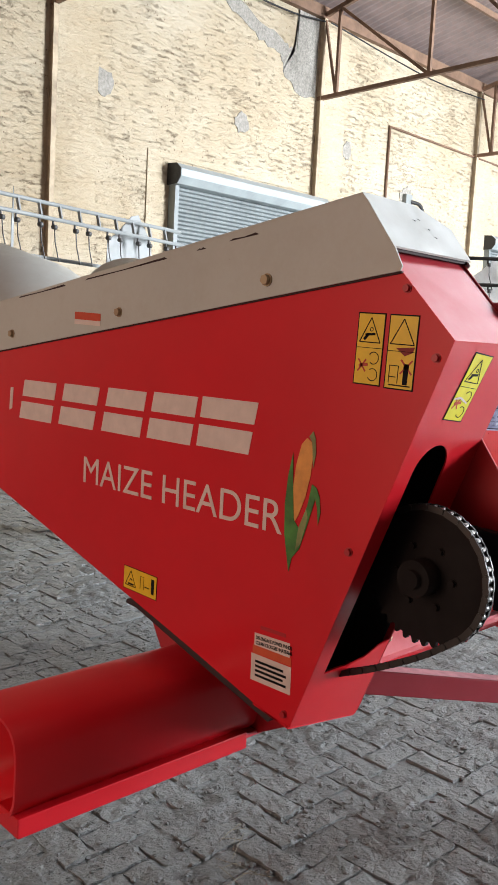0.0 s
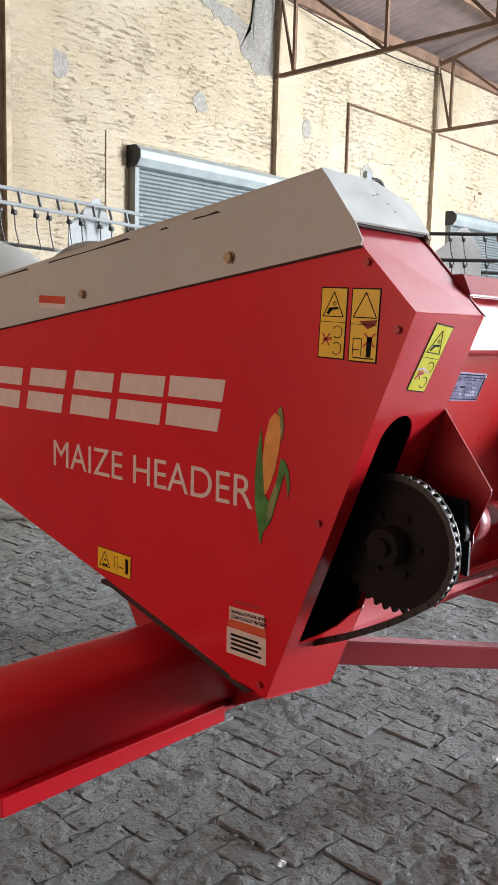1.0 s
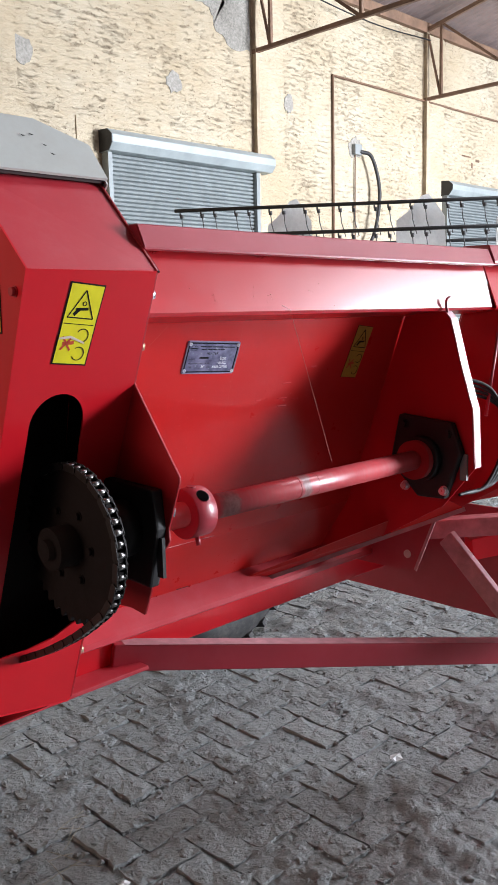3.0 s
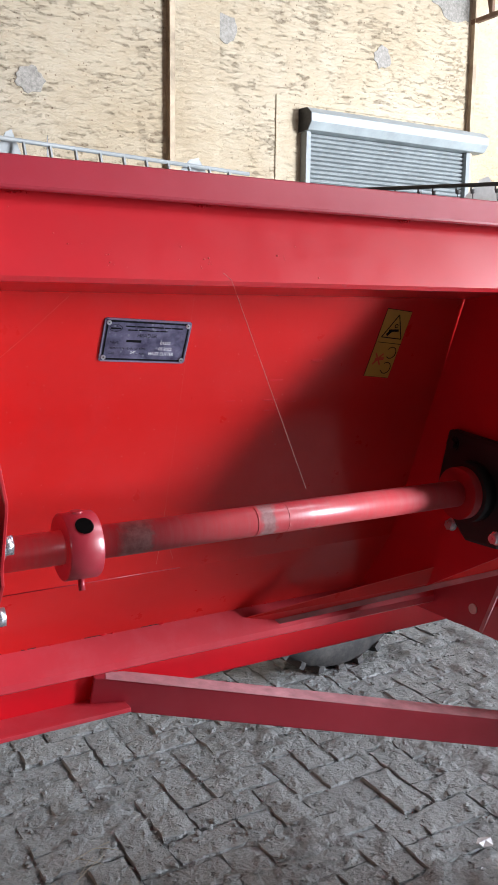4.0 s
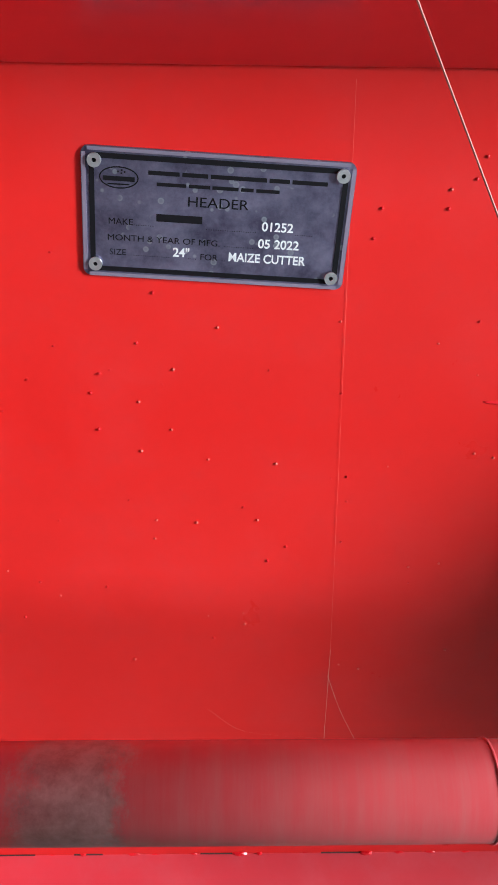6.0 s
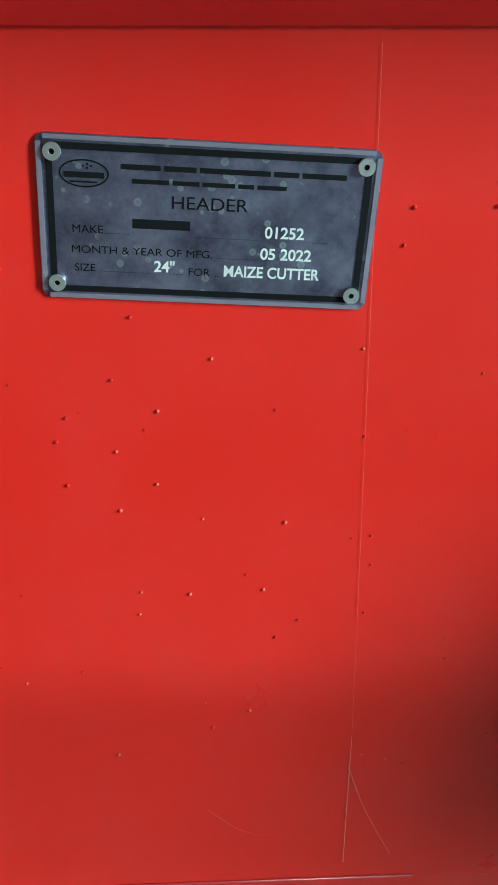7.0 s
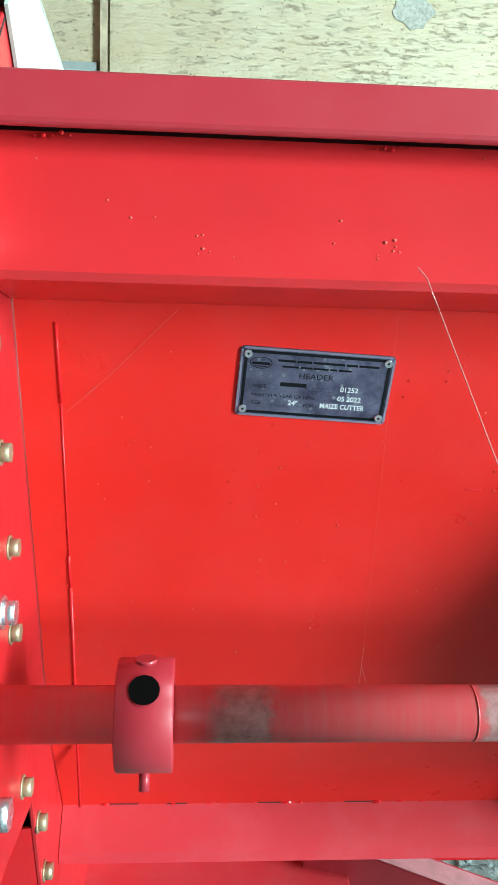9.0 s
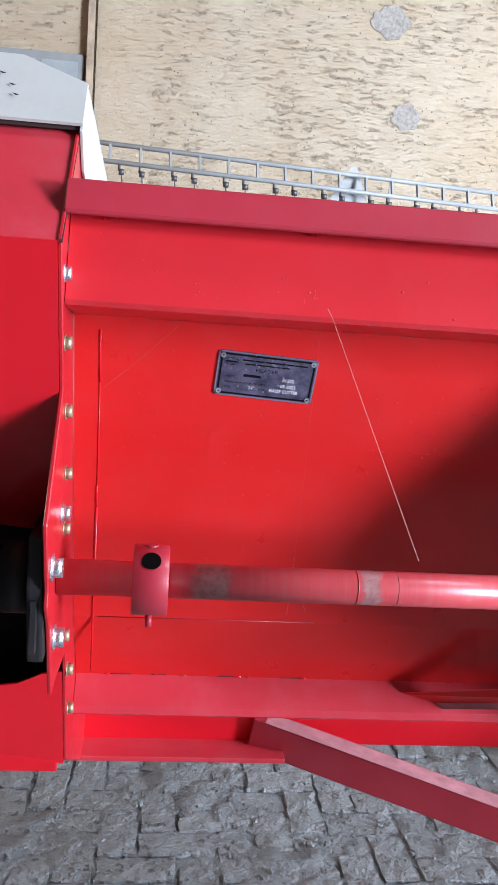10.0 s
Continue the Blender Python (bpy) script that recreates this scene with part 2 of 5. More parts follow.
def make_brick_ground(name, lo, hi, rnd, damp=1.0):
    """Worn paving under trodden mud."""
    m, nt, b, co = base_mat(name)
    geo = nt.nodes.new("ShaderNodeObjectInfo" if rnd == "object" else "ShaderNodeNewGeometry")
    r = geo.outputs["Random"] if rnd == "object" else geo.outputs["Random Per Island"]
    tone = ramp(nt, r, [(0.0, lo), (1.0, hi)])
    grit = ramp(nt, noise_tex(nt, co, 38, 10, 0.78), [(0.30, (0.10, 0.106, 0.105)), (0.46, (0.20, 0.214, 0.214)), (0.74, (0.34, 0.36, 0.36))])
    c = mixc(nt, 0.62, tone, grit)
    mud = ramp(nt, noise_tex(nt, co, 1.3, 6, 0.6), [(0.4, g(0)), (0.7, g(0.55))])
    c = mixc(nt, mud, c, (0.22, 0.226, 0.216))
    pit = ramp(nt, noise_tex(nt, co, 24, 5, 0.6), [(0.61, g(0)), (0.67, g(0.8))])
    c = mixc(nt, pit, c, (0.08, 0.078, 0.074))
    pale = ramp(nt, noise_tex(nt, co, 95, 4, 0.6), [(0.69, g(0)), (0.77, g(0.5))])
    c = mixc(nt, pale, c, (0.48, 0.48, 0.47))
    c = mixc(nt, 1.0, c, g(damp), "MULTIPLY")
    nt.links.new(c, b.inputs["Base Color"])
    b.inputs["Roughness"].default_value = 0.38
    h = nt.nodes.new("ShaderNodeMath")
    h.operation = "MULTIPLY_ADD"
    nt.links.new(noise_tex(nt, co, 55, 7, 0.62), h.inputs[0])
    h.inputs[1].default_value = 0.7
    nt.links.new(noise_tex(nt, co, 17, 6, 0.55), h.inputs[2])
    h2 = nt.nodes.new("ShaderNodeMath")
    h2.operation = "SUBTRACT"
    nt.links.new(h.outputs[0], h2.inputs[0]), nt.links.new(pit, h2.inputs[1])
    bump(nt, b, h2.outputs[0], 1.0, 0.020)
    return m


BRICK_NEAR = make_brick_ground("worn_brick", (0.19, 0.203, 0.203), (0.25, 0.265, 0.265), "object")
BRICK_FAR = make_brick_ground("worn_brick_far", (0.19, 0.203, 0.203), (0.25, 0.265, 0.265), "island")
MUD = make_brick_ground("trodden_mud", (0.22, 0.232, 0.230), (0.22, 0.232, 0.230), "object", 0.86)


# ---- mesh helpers ----
def mesh_ob(name, bm, m):
    bmesh.ops.recalc_face_normals(bm, faces=bm.faces)
    me = bpy.data.meshes.new(name)
    bm.to_mesh(me)
    bm.free()
    me.materials.append(m)
    return new(name, me)


def part(name, bm, m, parent, label=""):
    ob = mesh_ob(name, bm, m)
    adopt(ob, parent)
    return tagged(ob, label)


def adopt(ob, parent):
    ob.parent = parent
    if parent.type == "EMPTY":
        ob.matrix_parent_inverse = parent.matrix_basis.inverted()


def thing(name, base, label, category, group="", kind=""):
    ob = new(name)
    ob.empty_display_size = 0.1
    ob.matrix_basis = Matrix.Translation(base)
    return tagged(ob, label, category, group, kind)


def add_box(bm, lo, hi):
    vs = [bm.verts.new((x, y, z)) for x in (lo[0], hi[0]) for y in (lo[1], hi[1]) for z in (lo[2], hi[2])]
    for f in ((0, 1, 3, 2), (4, 6, 7, 5), (0, 4, 5, 1), (2, 3, 7, 6), (0, 2, 6, 4), (1, 5, 7, 3)):
        bm.faces.new([vs[i] for i in f])
    return bm


def add_prism(bm, prof, x0, x1):
    """Extrude a (y, z) outline along x."""
    a = [bm.verts.new((x0, y, z)) for y, z in prof]
    b = [bm.verts.new((x1, y, z)) for y, z in prof]
    n = len(prof)
    bm.faces.new(a[::-1])
    bm.faces.new(b)
    for i in range(n):
        bm.faces.new((a[i], a[(i + 1) % n], b[(i + 1) % n], b[i]))
    return bm


def add_sheet(bm, pts, thick, n):
    """A flat outline pts with thickness along -n."""
    n = Vector(n).normalized()
    a = [bm.verts.new(p) for p in pts]
    b = [bm.verts.new(Vector(p) - n * thick) for p in pts]
    k = len(pts)
    bm.faces.new(a)
    bm.faces.new(b[::-1])
    for i in range(k):
        bm.faces.new((a[i], b[i], b[(i + 1) % k], a[(i + 1) % k]))
    return bm


def add_tube(bm, p, q, r, seg=20, inner=0.0, caps=True):
    p, q = Vector(p), Vector(q)
    d = (q - p).normalized()
    u = d.orthogonal().normalized()
    w = d.cross(u)

    def ring(c, rad):
        return [bm.verts.new(c + rad * (math.cos(2 * math.pi * i / seg) * u + math.sin(2 * math.pi * i / seg) * w)) for i in range(seg)]

    a, b = ring(p, r), ring(q, r)
    for i in range(seg):
        bm.faces.new((a[i], a[(i + 1) % seg], b[(i + 1) % seg], b[i])).smooth = True
    if inner:
        c, e = ring(p, inner), ring(q, inner)
        for i in range(seg):
            j = (i + 1) % seg
            bm.faces.new((c[i], e[i], e[j], c[j])).smooth = True
            bm.faces.new((a[i], c[i], c[j], a[j]))
            bm.faces.new((b[i], b[j], e[j], e[i]))
    elif caps:
        bm.faces.new(a[::-1])
        bm.faces.new(b)
    return bm


def add_beam(bm, p, q, w, h, up=(0, 0, 1)):
    """A rectangular bar from p to q."""
    p, q = Vector(p), Vector(q)
    d = (q - p).normalized()
    s = d.cross(Vector(up)).normalized()
    t = s.cross(d)
    rings = []
    for c in (p, q):
        rings.append([bm.verts.new(c + s * a * w / 2 + t * b * h / 2) for a, b in ((-1, -1), (1, -1), (1, 1), (-1, 1))])
    a, b = rings
    bm.faces.new(a[::-1])
    bm.faces.new(b)
    for i in range(4):
        bm.faces.new((a[i], a[(i + 1) % 4], b[(i + 1) % 4], b[i]))
    return bm


def soften(bm, w, seg=2):
    bmesh.ops.remove_doubles(bm, verts=bm.verts, dist=1e-5)
    bmesh.ops.bevel(bm, geom=list(bm.edges), offset=w, segments=seg, affect="EDGES", profile=0.6)
    return bm


def thicken(bm, off):
    """Give an open sheet a second skin at the offset, closed along its border."""
    off = Vector(off)
    faces, border = list(bm.faces), [e for e in bm.edges if e.is_boundary]
    twin = {v: bm.verts.new(v.co + off) for v in list(bm.verts)}
    for f in faces:
        bm.faces.new([twin[v] for v in reversed(f.verts)]).smooth = f.smooth
    for e in border:
        a, b = e.verts
        bm.faces.new((a, b, twin[b], twin[a]))
    return bm


def hexbolt(name, at, axis, r, m, parent, washer=True, label=""):
    bm = bmesh.new()
    axis = Vector(axis).normalized()
    at = Vector(at)
    if washer:
        add_tube(bm, at, at + axis * r * 0.25, r * 1.25, 16)
    add_tube(bm, at, at + axis * r * 1.1, r, 6)
    return part(name, bm, m, parent, label)


def text(name, s, size, mw, m, parent, align="LEFT", stretch=1.0, deep=0.0004, label="", bold=0.0):
    cu = bpy.data.curves.new(name, "FONT")
    cu.body, cu.size, cu.align_x, cu.extrude, cu.offset = s, size, align, deep, bold
    cu.materials.append(m)
    ob = new(name, cu)
    adopt(ob, parent)
    ob.matrix_basis = mw @ Matrix.Diagonal((stretch, 1, 1, 1))
    return tagged(ob, label)


def bezier(pts, n=24):
    """A smooth line of points through pts."""
    out = []
    P = [Vector(p) for p in pts]
    P = [2 * P[0] - P[1]] + P + [2 * P[-1] - P[-2]]
    for i in range(1, len(P) - 2):
        for k in range(n):
            t = k / n
            a, b, c, d = P[i - 1:i + 3]
            out.append(0.5 * ((2 * b) + (c - a) * t + (2 * a - 5 * b + 4 * c - d) * t * t + (3 * b - a - 3 * c + d) * t ** 3))
    return out + [P[-2]]


def add_wire(bm, pts, r, seg=6):
    pts = [Vector(p) for p in pts]
    prev = None
    for i, p in enumerate(pts):
        d = (pts[min(i + 1, len(pts) - 1)] - pts[max(i - 1, 0)]).normalized()
        u = d.cross(Vector((0.31, 0.2, 0.93))).normalized()
        w = d.cross(u)
        ring = [bm.verts.new(p + r * (math.cos(2 * math.pi * j / seg) * u + math.sin(2 * math.pi * j / seg) * w)) for j in range(seg)]
        if prev:
            for j in range(seg):
                bm.faces.new((prev[j], prev[(j + 1) % seg], ring[(j + 1) % seg], ring[j])).smooth = True
        prev = ring
    return bm


# ---- shed ----
WALL_Y, EAVE = 8.8, 7.05
ground = mesh_ob("ground", add_box(bmesh.new(), (-400, -400, -0.3), (400, 400, -0.010)), MUD)
tagged(ground, "trodden grey mud under worn brick paving", "ground", kind="structure")

wall_north = mesh_ob("wall_north", add_box(bmesh.new(), (-7.3, WALL_Y, -0.01), (26.3, WALL_Y + 0.35, EAVE + 0.02)), WALL)
tagged(wall_north, "rough limewashed cream brick wall, pitted and stained", "wall", kind="structure")


def wall_with_opening(name, axis, at, lo, hi, holes, top, label):
    """A plain wall along x or y with rectangular openings (from, to, height)."""
    bm = bmesh.new()

    def slab(a, b, z0, z1):
        if axis == "x":
            add_box(bm, (a, at - 0.3, z0), (b, at, z1))
        else:
            add_box(bm, (at - 0.3, a, z0), (at, b, z1))

    x = lo
    for a, b, h in holes:
        slab(x, a, -0.01, top)
        slab(a, b, h, top)
        x = b
    slab(x, hi, -0.01, top)
    return tagged(mesh_ob(name, bm, LOW_BOUNCE_PLASTER), label, "wall", kind="structure")


# unseen closing walls, kept dark to limit the fill
wall_with_opening("wall_south", "x", -8.0, -7.0, 26.0, [(11.3, 15.9, 6.0)], 9.2, "plain plastered wall with a great open doorway")
# assumed clear roof sheet, out of view, over the top light
ASSUMED_SHEET = plain("milky_roof_sheet", (0.8, 0.8, 0.78), 0.4)
tagged(mesh_ob("ceiling_assumed_sheet", add_sheet(bmesh.new(), [(4.9, -2.5, 8.08), (13.9, -2.5, 8.08), (13.9, -0.1, 8.53), (4.9, -0.1, 8.53)], 0.01, (0, -0.18, 1)), ASSUMED_SHEET), "unseen milky roof sheet, assumed above the top light", "roof light", kind="structure")
wall_with_opening("wall_west", "y", -7.0, -8.3, 8.8, [(0.2, 4.0, 4.4)], 9.2, "unseen plain plastered wall with an assumed wide doorway")
wall_with_opening("wall_east", "y", 26.3, -8.3, 8.8, [], 9.2, "plain plastered end wall of the shed")

# corrugated roof, rising from the north eave to a ridge and down again
RIDGE_Y, RIDGE_Z = 0.4, 8.75
bm = bmesh.new()
rows = []
slope_pts = [(WALL_Y + 0.5, EAVE + 0.02), (RIDGE_Y, RIDGE_Z), (-8.6, EAVE + 0.02)]
nx = 33 * 26
for y, z in slope_pts:
    rows.append([bm.verts.new((-7.3 + i * 33.6 / nx, y, z + 0.018 * math.sin(2 * math.pi * i / 4.0 + 0.8))) for i in range(nx + 1)])
for a, b in zip(rows, rows[1:]):
    for i in range(nx):
        bm.faces.new((a[i], a[i + 1], b[i + 1], b[i])).smooth = True
ROOF = paint("dull_roof_sheet", (0.21, 0.165, 0.155), 0.65, dust=(0.24, 0.12, 0.085), dusty=0.6, var=0.2)
roof = mesh_ob("ceiling", bm, ROOF)
tagged(roof, "dull corrugated sheet roof with rust stains", "roof", kind="structure")


def roof_z(y):
    return EAVE + (RIDGE_Z - EAVE) * (WALL_Y - y) / (WALL_Y - RIDGE_Y)


# eave beam along the wall head
tagged(mesh_ob("trim", add_box(bmesh.new(), (-7.0, WALL_Y - 0.10, EAVE - 0.20), (26.0, WALL_Y - 0.003, EAVE - 0.02)), RUST), "dark rusty steel eave beam", "beam", kind="structure")
for y in (7.2, 5.6, 4.0, 2.4, 0.8):
    pu = mesh_ob("purlin", add_beam(bmesh.new(), (-7.0, y, roof_z(y) - 0.085), (26.0, y, roof_z(y) - 0.085), 0.05, 0.09), RUST)
    tagged(pu, "rusty brown steel roof purlin", "purlin", "roof purlins")

COLS = [-5.6, -0.73, 4.52, 9.42, 14.17, 18.9, 23.6]
CHORD = 5.62


def column(x):
    root = thing("steel_column", (x, WALL_Y - 0.06, 0), "rusty brown steel column against the cream wall", "column", "wall columns")
    bm = bmesh.new()
    add_box(bm, (x - 0.034, WALL_Y - 0.11, 0), (x + 0.034, WALL_Y - 0.098, EAVE - 0.2))
    add_box(bm, (x - 0.006, WALL_Y - 0.098, 0), (x + 0.006, WALL_Y - 0.012, EAVE - 0.2))
    add_box(bm, (x - 0.034, WALL_Y - 0.012, 0), (x + 0.034, WALL_Y - 0.002, EAVE - 0.2))
    part("shaft", bm, LIME_STEEL, root)
    part("base_plate", add_box(bmesh.new(), (x - 0.12, WALL_Y - 0.16, -0.004), (x + 0.12, WALL_Y - 0.003, 0.012)), RUST, root)
    return root


def truss(x):
    root = thing("roof_truss", (x, WALL_Y - 0.1, CHORD), "rusty brown angle-steel roof truss on a column", "truss", "roof trusses")
    y0 = WALL_Y - 0.12
    part("bottom_chord", add_beam(bmesh.new(), (x, y0 + 0.1, CHORD), (x, -7.6, CHORD), 0.06, 0.06), RUST, root)
    part("top_chord", add_beam(bmesh.new(), (x, y0, roof_z(y0) - 0.17), (x, RIDGE_Y, RIDGE_Z - 0.17), 0.06, 0.07), RUST, root)
    part("top_chord", add_beam(bmesh.new(), (x, RIDGE_Y, RIDGE_Z - 0.17), (x, -7.9, EAVE - 0.1), 0.06, 0.07), RUST, root)
    y = y0 - 0.28
    while y > -6.5:
        zt = (roof_z(y) if y > RIDGE_Y else roof_z(2 * RIDGE_Y - y)) - 0.17
        part("post", add_beam(bmesh.new(), (x, y, CHORD), (x, y, zt), 0.05, 0.05, (0, 1, 0)), RUST, root)
        y2 = y - 1.75
        zt2 = (roof_z(y) if y > RIDGE_Y else roof_z(2 * RIDGE_Y - y)) - 0.17
        part("diagonal", add_beam(bmesh.new(), (x, y, zt2), (x, y2, CHORD), 0.045, 0.045, (0, 1, 0)), RUST, root)
        y = y2
    part("knee", add_beam(bmesh.new(), (x, y0 + 0.02, CHORD + 1.2), (x, y0 - 0.27, CHORD), 0.035, 0.035, (0, 1, 0)), RUST, root)
    return root


for x in COLS:
    column(x)
    truss(x)
    # smooth plaster pier beside each column
    pier = mesh_ob("pilaster", add_box(bmesh.new(), (x + 0.06, WALL_Y - 0.035, 0), (x + 0.68, WALL_Y - 0.002, EAVE - 0.2)), PLASTER)
    tagged(pier, "cream plastered pier beside a steel column", "pilaster", kind="structure")


def blob(cx, cz, rx, rz, seed, n=22, rough=0.3):
    rr = random.Random(seed)
    out = []
    for i in range(n):
        a = 2 * math.pi * i / n
        k = 1 - rough * rr.random()
        out.append((cx + rx * k * math.cos(a), WALL_Y, cz + rz * k * math.sin(a)))
    return out


for i, (cx, cz, rx, rz) in enumerate(((5.30, 4.88, 0.19, 0.20), (7.78, 4.90, 0.16, 0.18), (10.24, 4.97, 0.13, 0.17), (2.56, 4.94, 0.26, 0.19), (2.82, 3.95, 0.19, 0.17), (12.0, 4.47, 0.22, 0.22))):
    part("render_patch", add_sheet(bmesh.new(), [(x, WALL_Y - 0.012, z) for x, _, z in blob(cx, cz, rx, rz, 10 + i)], 0.0105, (0, -1, 0)), PLASTER_PATCH, wall_north, "rough grey cement repair patch")


def band(pts_lo, pts_hi, seed, name="render_patch"):
    """A ragged strip of grey render between two lines on the wall."""
    rr = random.Random(seed)
    lo, hi = bezier([(x, 0, z) for x, z in pts_lo], 6), bezier([(x, 0, z) for x, z in pts_hi], 6)
    bm = bmesh.new()
    jit = [[(p.x + rr.uniform(-.03, .03), p.z + rr.uniform(-.04, .04)) for p in pair] for pair in zip(lo, hi)]
    front = [[bm.verts.new((x, WALL_Y - 0.010, z)) for x, z in pair] for pair in jit]
    back = [[bm.verts.new((x, WALL_Y + 0.004, z)) for x, z in pair] for pair in jit]
    for k in range(len(front) - 1):
        bm.faces.new((front[k][0], front[k + 1][0], front[k + 1][1], front[k][1]))
        for e in (0, 1):
            bm.faces.new((front[k][e], back[k][e], back[k + 1][e], front[k + 1][e]))
    return part(name, bm, PLASTER_PATCH, wall_north, "ragged grey cement repair on the cream wall")


band([(9.35, 5.60), (8.95, 5.62), (8.62, 5.85), (8.5, 6.05), (7.95, 6.22), (7.2, 6.55), (6.4, 6.85)], [(9.35, 6.95), (8.9, 6.9), (8.85, 6.3), (8.62, 6.28), (8.0, 6.48), (7.3, 6.75), (6.5, 6.97)], 5)
band([(5.1, 5.6), (4.95, 5.9), (4.66, 6.2)], [(5.22, 5.9), (5.0, 6.25), (4.8, 6.5)], 6)


def shutter(x0, x1, top, label):
    root = thing("roller_shutter", ((x0 + x1) / 2, WALL_Y - 0.1, 0), label, "roller shutter", "roller shutters")
    prof = [(WALL_Y - 0.005, top), (WALL_Y - 0.20, top - 0.01), (WALL_Y - 0.30, top - 0.09), (WALL_Y - 0.30, top - 0.19), (WALL_Y - 0.22, top - 0.29), (WALL_Y - 0.005, top - 0.30)]
    part("hood", soften(add_prism(bmesh.new(), prof, x0, x1), 0.006, 1), GALV, root, "bright folded galvanised hood")
    part("end_plate", add_prism(bmesh.new(), prof, x0 - 0.012, x0 - 0.002), BLACK, root, "black hood end plate")
    z, h, k = top - 0.30, 0.058, 0
    while z > 0.1 and k < 70:
        slat = bmesh.new()
        add_prism(slat, [(WALL_Y - 0.05, z - h), (WALL_Y - 0.085, z - h * 0.75), (WALL_Y - 0.092, z - h * 0.5), (WALL_Y - 0.085, z - h * 0.2), (WALL_Y - 0.05, z)], x0 + 0.08, x1 - 0.30)
        part("slat", slat, SHUTTER_SLAT, root)
        z -= h
        k += 1
    for x in (x0 + 0.02, x1 - 0.30):
        part("guide_rail", add_box(bmesh.new(), (x, WALL_Y - 0.16, 0), (x + 0.07, WALL_Y - 0.012, top - 0.3)), SHUTTER_SLAT, root)
    return root


shutter(6.42, 9.60, 4.06, "closed grey galvanised roller shutter in the cream wall")
shutter(14.80, 18.2, 4.14, "closed grey roller shutter further along the wall")
# plaster reveal round the first shutter
for lo, hi in (((6.05, WALL_Y - 0.02, 0), (6.30, WALL_Y - 0.002, 4.12)), ((6.05, WALL_Y - 0.02, 4.122), (9.3, WALL_Y - 0.002, 4.20))):
    tagged(mesh_ob("trim", add_box(bmesh.new(), lo, hi), PLASTER), "plaster border round the shutter opening", "plaster border", kind="structure")

# small grey window near the west column
win = tagged(thing("window_1", (-1.25, WALL_Y, 3.3), "small grey metal window with dusty panes", "window", kind="structure"))
part("window_frame", add_box(bmesh.new(), (-1.75, WALL_Y - 0.05, 3.55), (-0.80, WALL_Y - 0.003, 4.26)), HEADER_GREY, win)
for i in range(2):
    part("pane", add_box(bmesh.new(), (-1.69 + i * 0.45, WALL_Y - 0.058, 3.80), (-1.31 + i * 0.45, WALL_Y - 0.051, 4.18)), GALV, win)
part("window_sill", add_box(bmesh.new(), (-1.80, WALL_Y - 0.10, 3.47), (-0.79, WALL_Y - 0.004, 3.548)), PLASTER, win)


# wiring on the wall
def cable(name, pts, r, m, label, cat):
    return tagged(mesh_ob(name, add_wire(bmesh.new(), bezier(pts, 10), r), m), label, cat)


conduit = thing("conduit", (11.3, WALL_Y - 0.03, 1.0), "thin brown electrical conduit clipped to the wall", "conduit")
part("riser", add_tube(bmesh.new(), (11.36, WALL_Y - 0.03, 0.4), (11.36, WALL_Y - 0.03, 5.60), 0.022, 8), RUST, conduit)
part("run", add_tube(bmesh.new(), (11.34, WALL_Y - 0.03, 5.60), (25.5, WALL_Y - 0.03, 5.60), 0.02, 8), RUST, conduit)
outlet = thing("junction_box", (12.0, WALL_Y - 0.05, 4.4), "grey junction box on a cement patch", "junction box")
part("box", soften(add_box(bmesh.new(), (11.90, WALL_Y - 0.10, 4.34), (12.10, WALL_Y - 0.013, 4.52)), 0.012), HEADER_GREY, outlet)
cable("power_cable", [(12.05, WALL_Y - 0.09, 4.40), (12.25, WALL_Y - 0.20, 4.30), (12.45, WALL_Y - 0.22, 3.75), (12.35, WALL_Y - 0.22, 3.1), (12.1, WALL_Y - 0.2, 2.5), (12.0, WALL_Y - 0.15, 1.2)], 0.035, BLACK, "thick black cable hanging from a junction box", "cable")
cable("power_cable", [(11.98, WALL_Y - 0.03, 4.36), (11.97, WALL_Y - 0.03, 3.2), (11.98, WALL_Y - 0.03, 1.0)], 0.012, RUST, "thin brown cable down the cream wall", "cable")
cable("overhead_cable", [(6.7, WALL_Y - 0.05, 7.0), (7.6, WALL_Y - 0.12, 6.72), (8.6, WALL_Y - 0.12, 6.70), (9.4, WALL_Y - 0.1, 6.80)], 0.014, BLACK, "slack black cable along the wall head", "cable")
cable("overhead_cable", [(9.5, WALL_Y - 0.14, 6.8), (12.0, WALL_Y - 0.3, 6.55), (14.2, WALL_Y - 0.14, 6.7)], 0.012, BLACK, "slack black cable along the wall head", "cable")
mark = thing("faded_marking", (15.9, WALL_Y, 4.5), "faded painted marks on the cream wall", "marking")
for x, z, w, h in ((15.6, 4.72, 0.36, 0.03), (16.15, 4.66, 0.16, 0.05), (15.98, 4.52, 0.06, 0.1)):
    part("stroke", add_box(bmesh.new(), (x, WALL_Y - 0.004, z), (x + w, WALL_Y + 0.01, z + h)), RUST, mark)


# ---- maize header: main body ----
K = 0.367          # lean of the rear panel: y grows by K per metre down
XL, XR = 0.118, 0.93


def panel_y(z, off=0.0):
    return off + K * (1.45 - z)


NP = Vector((0, -1, -K)).normalized()      # outward normal of the rear panel
UP = Vector((0, -K, 1)).normalized()       # up along the rear panel
header = thing("maize_header", (0.4, 0.6, 0), "large red maize header on a transport frame, pale grey hood", "maize header")


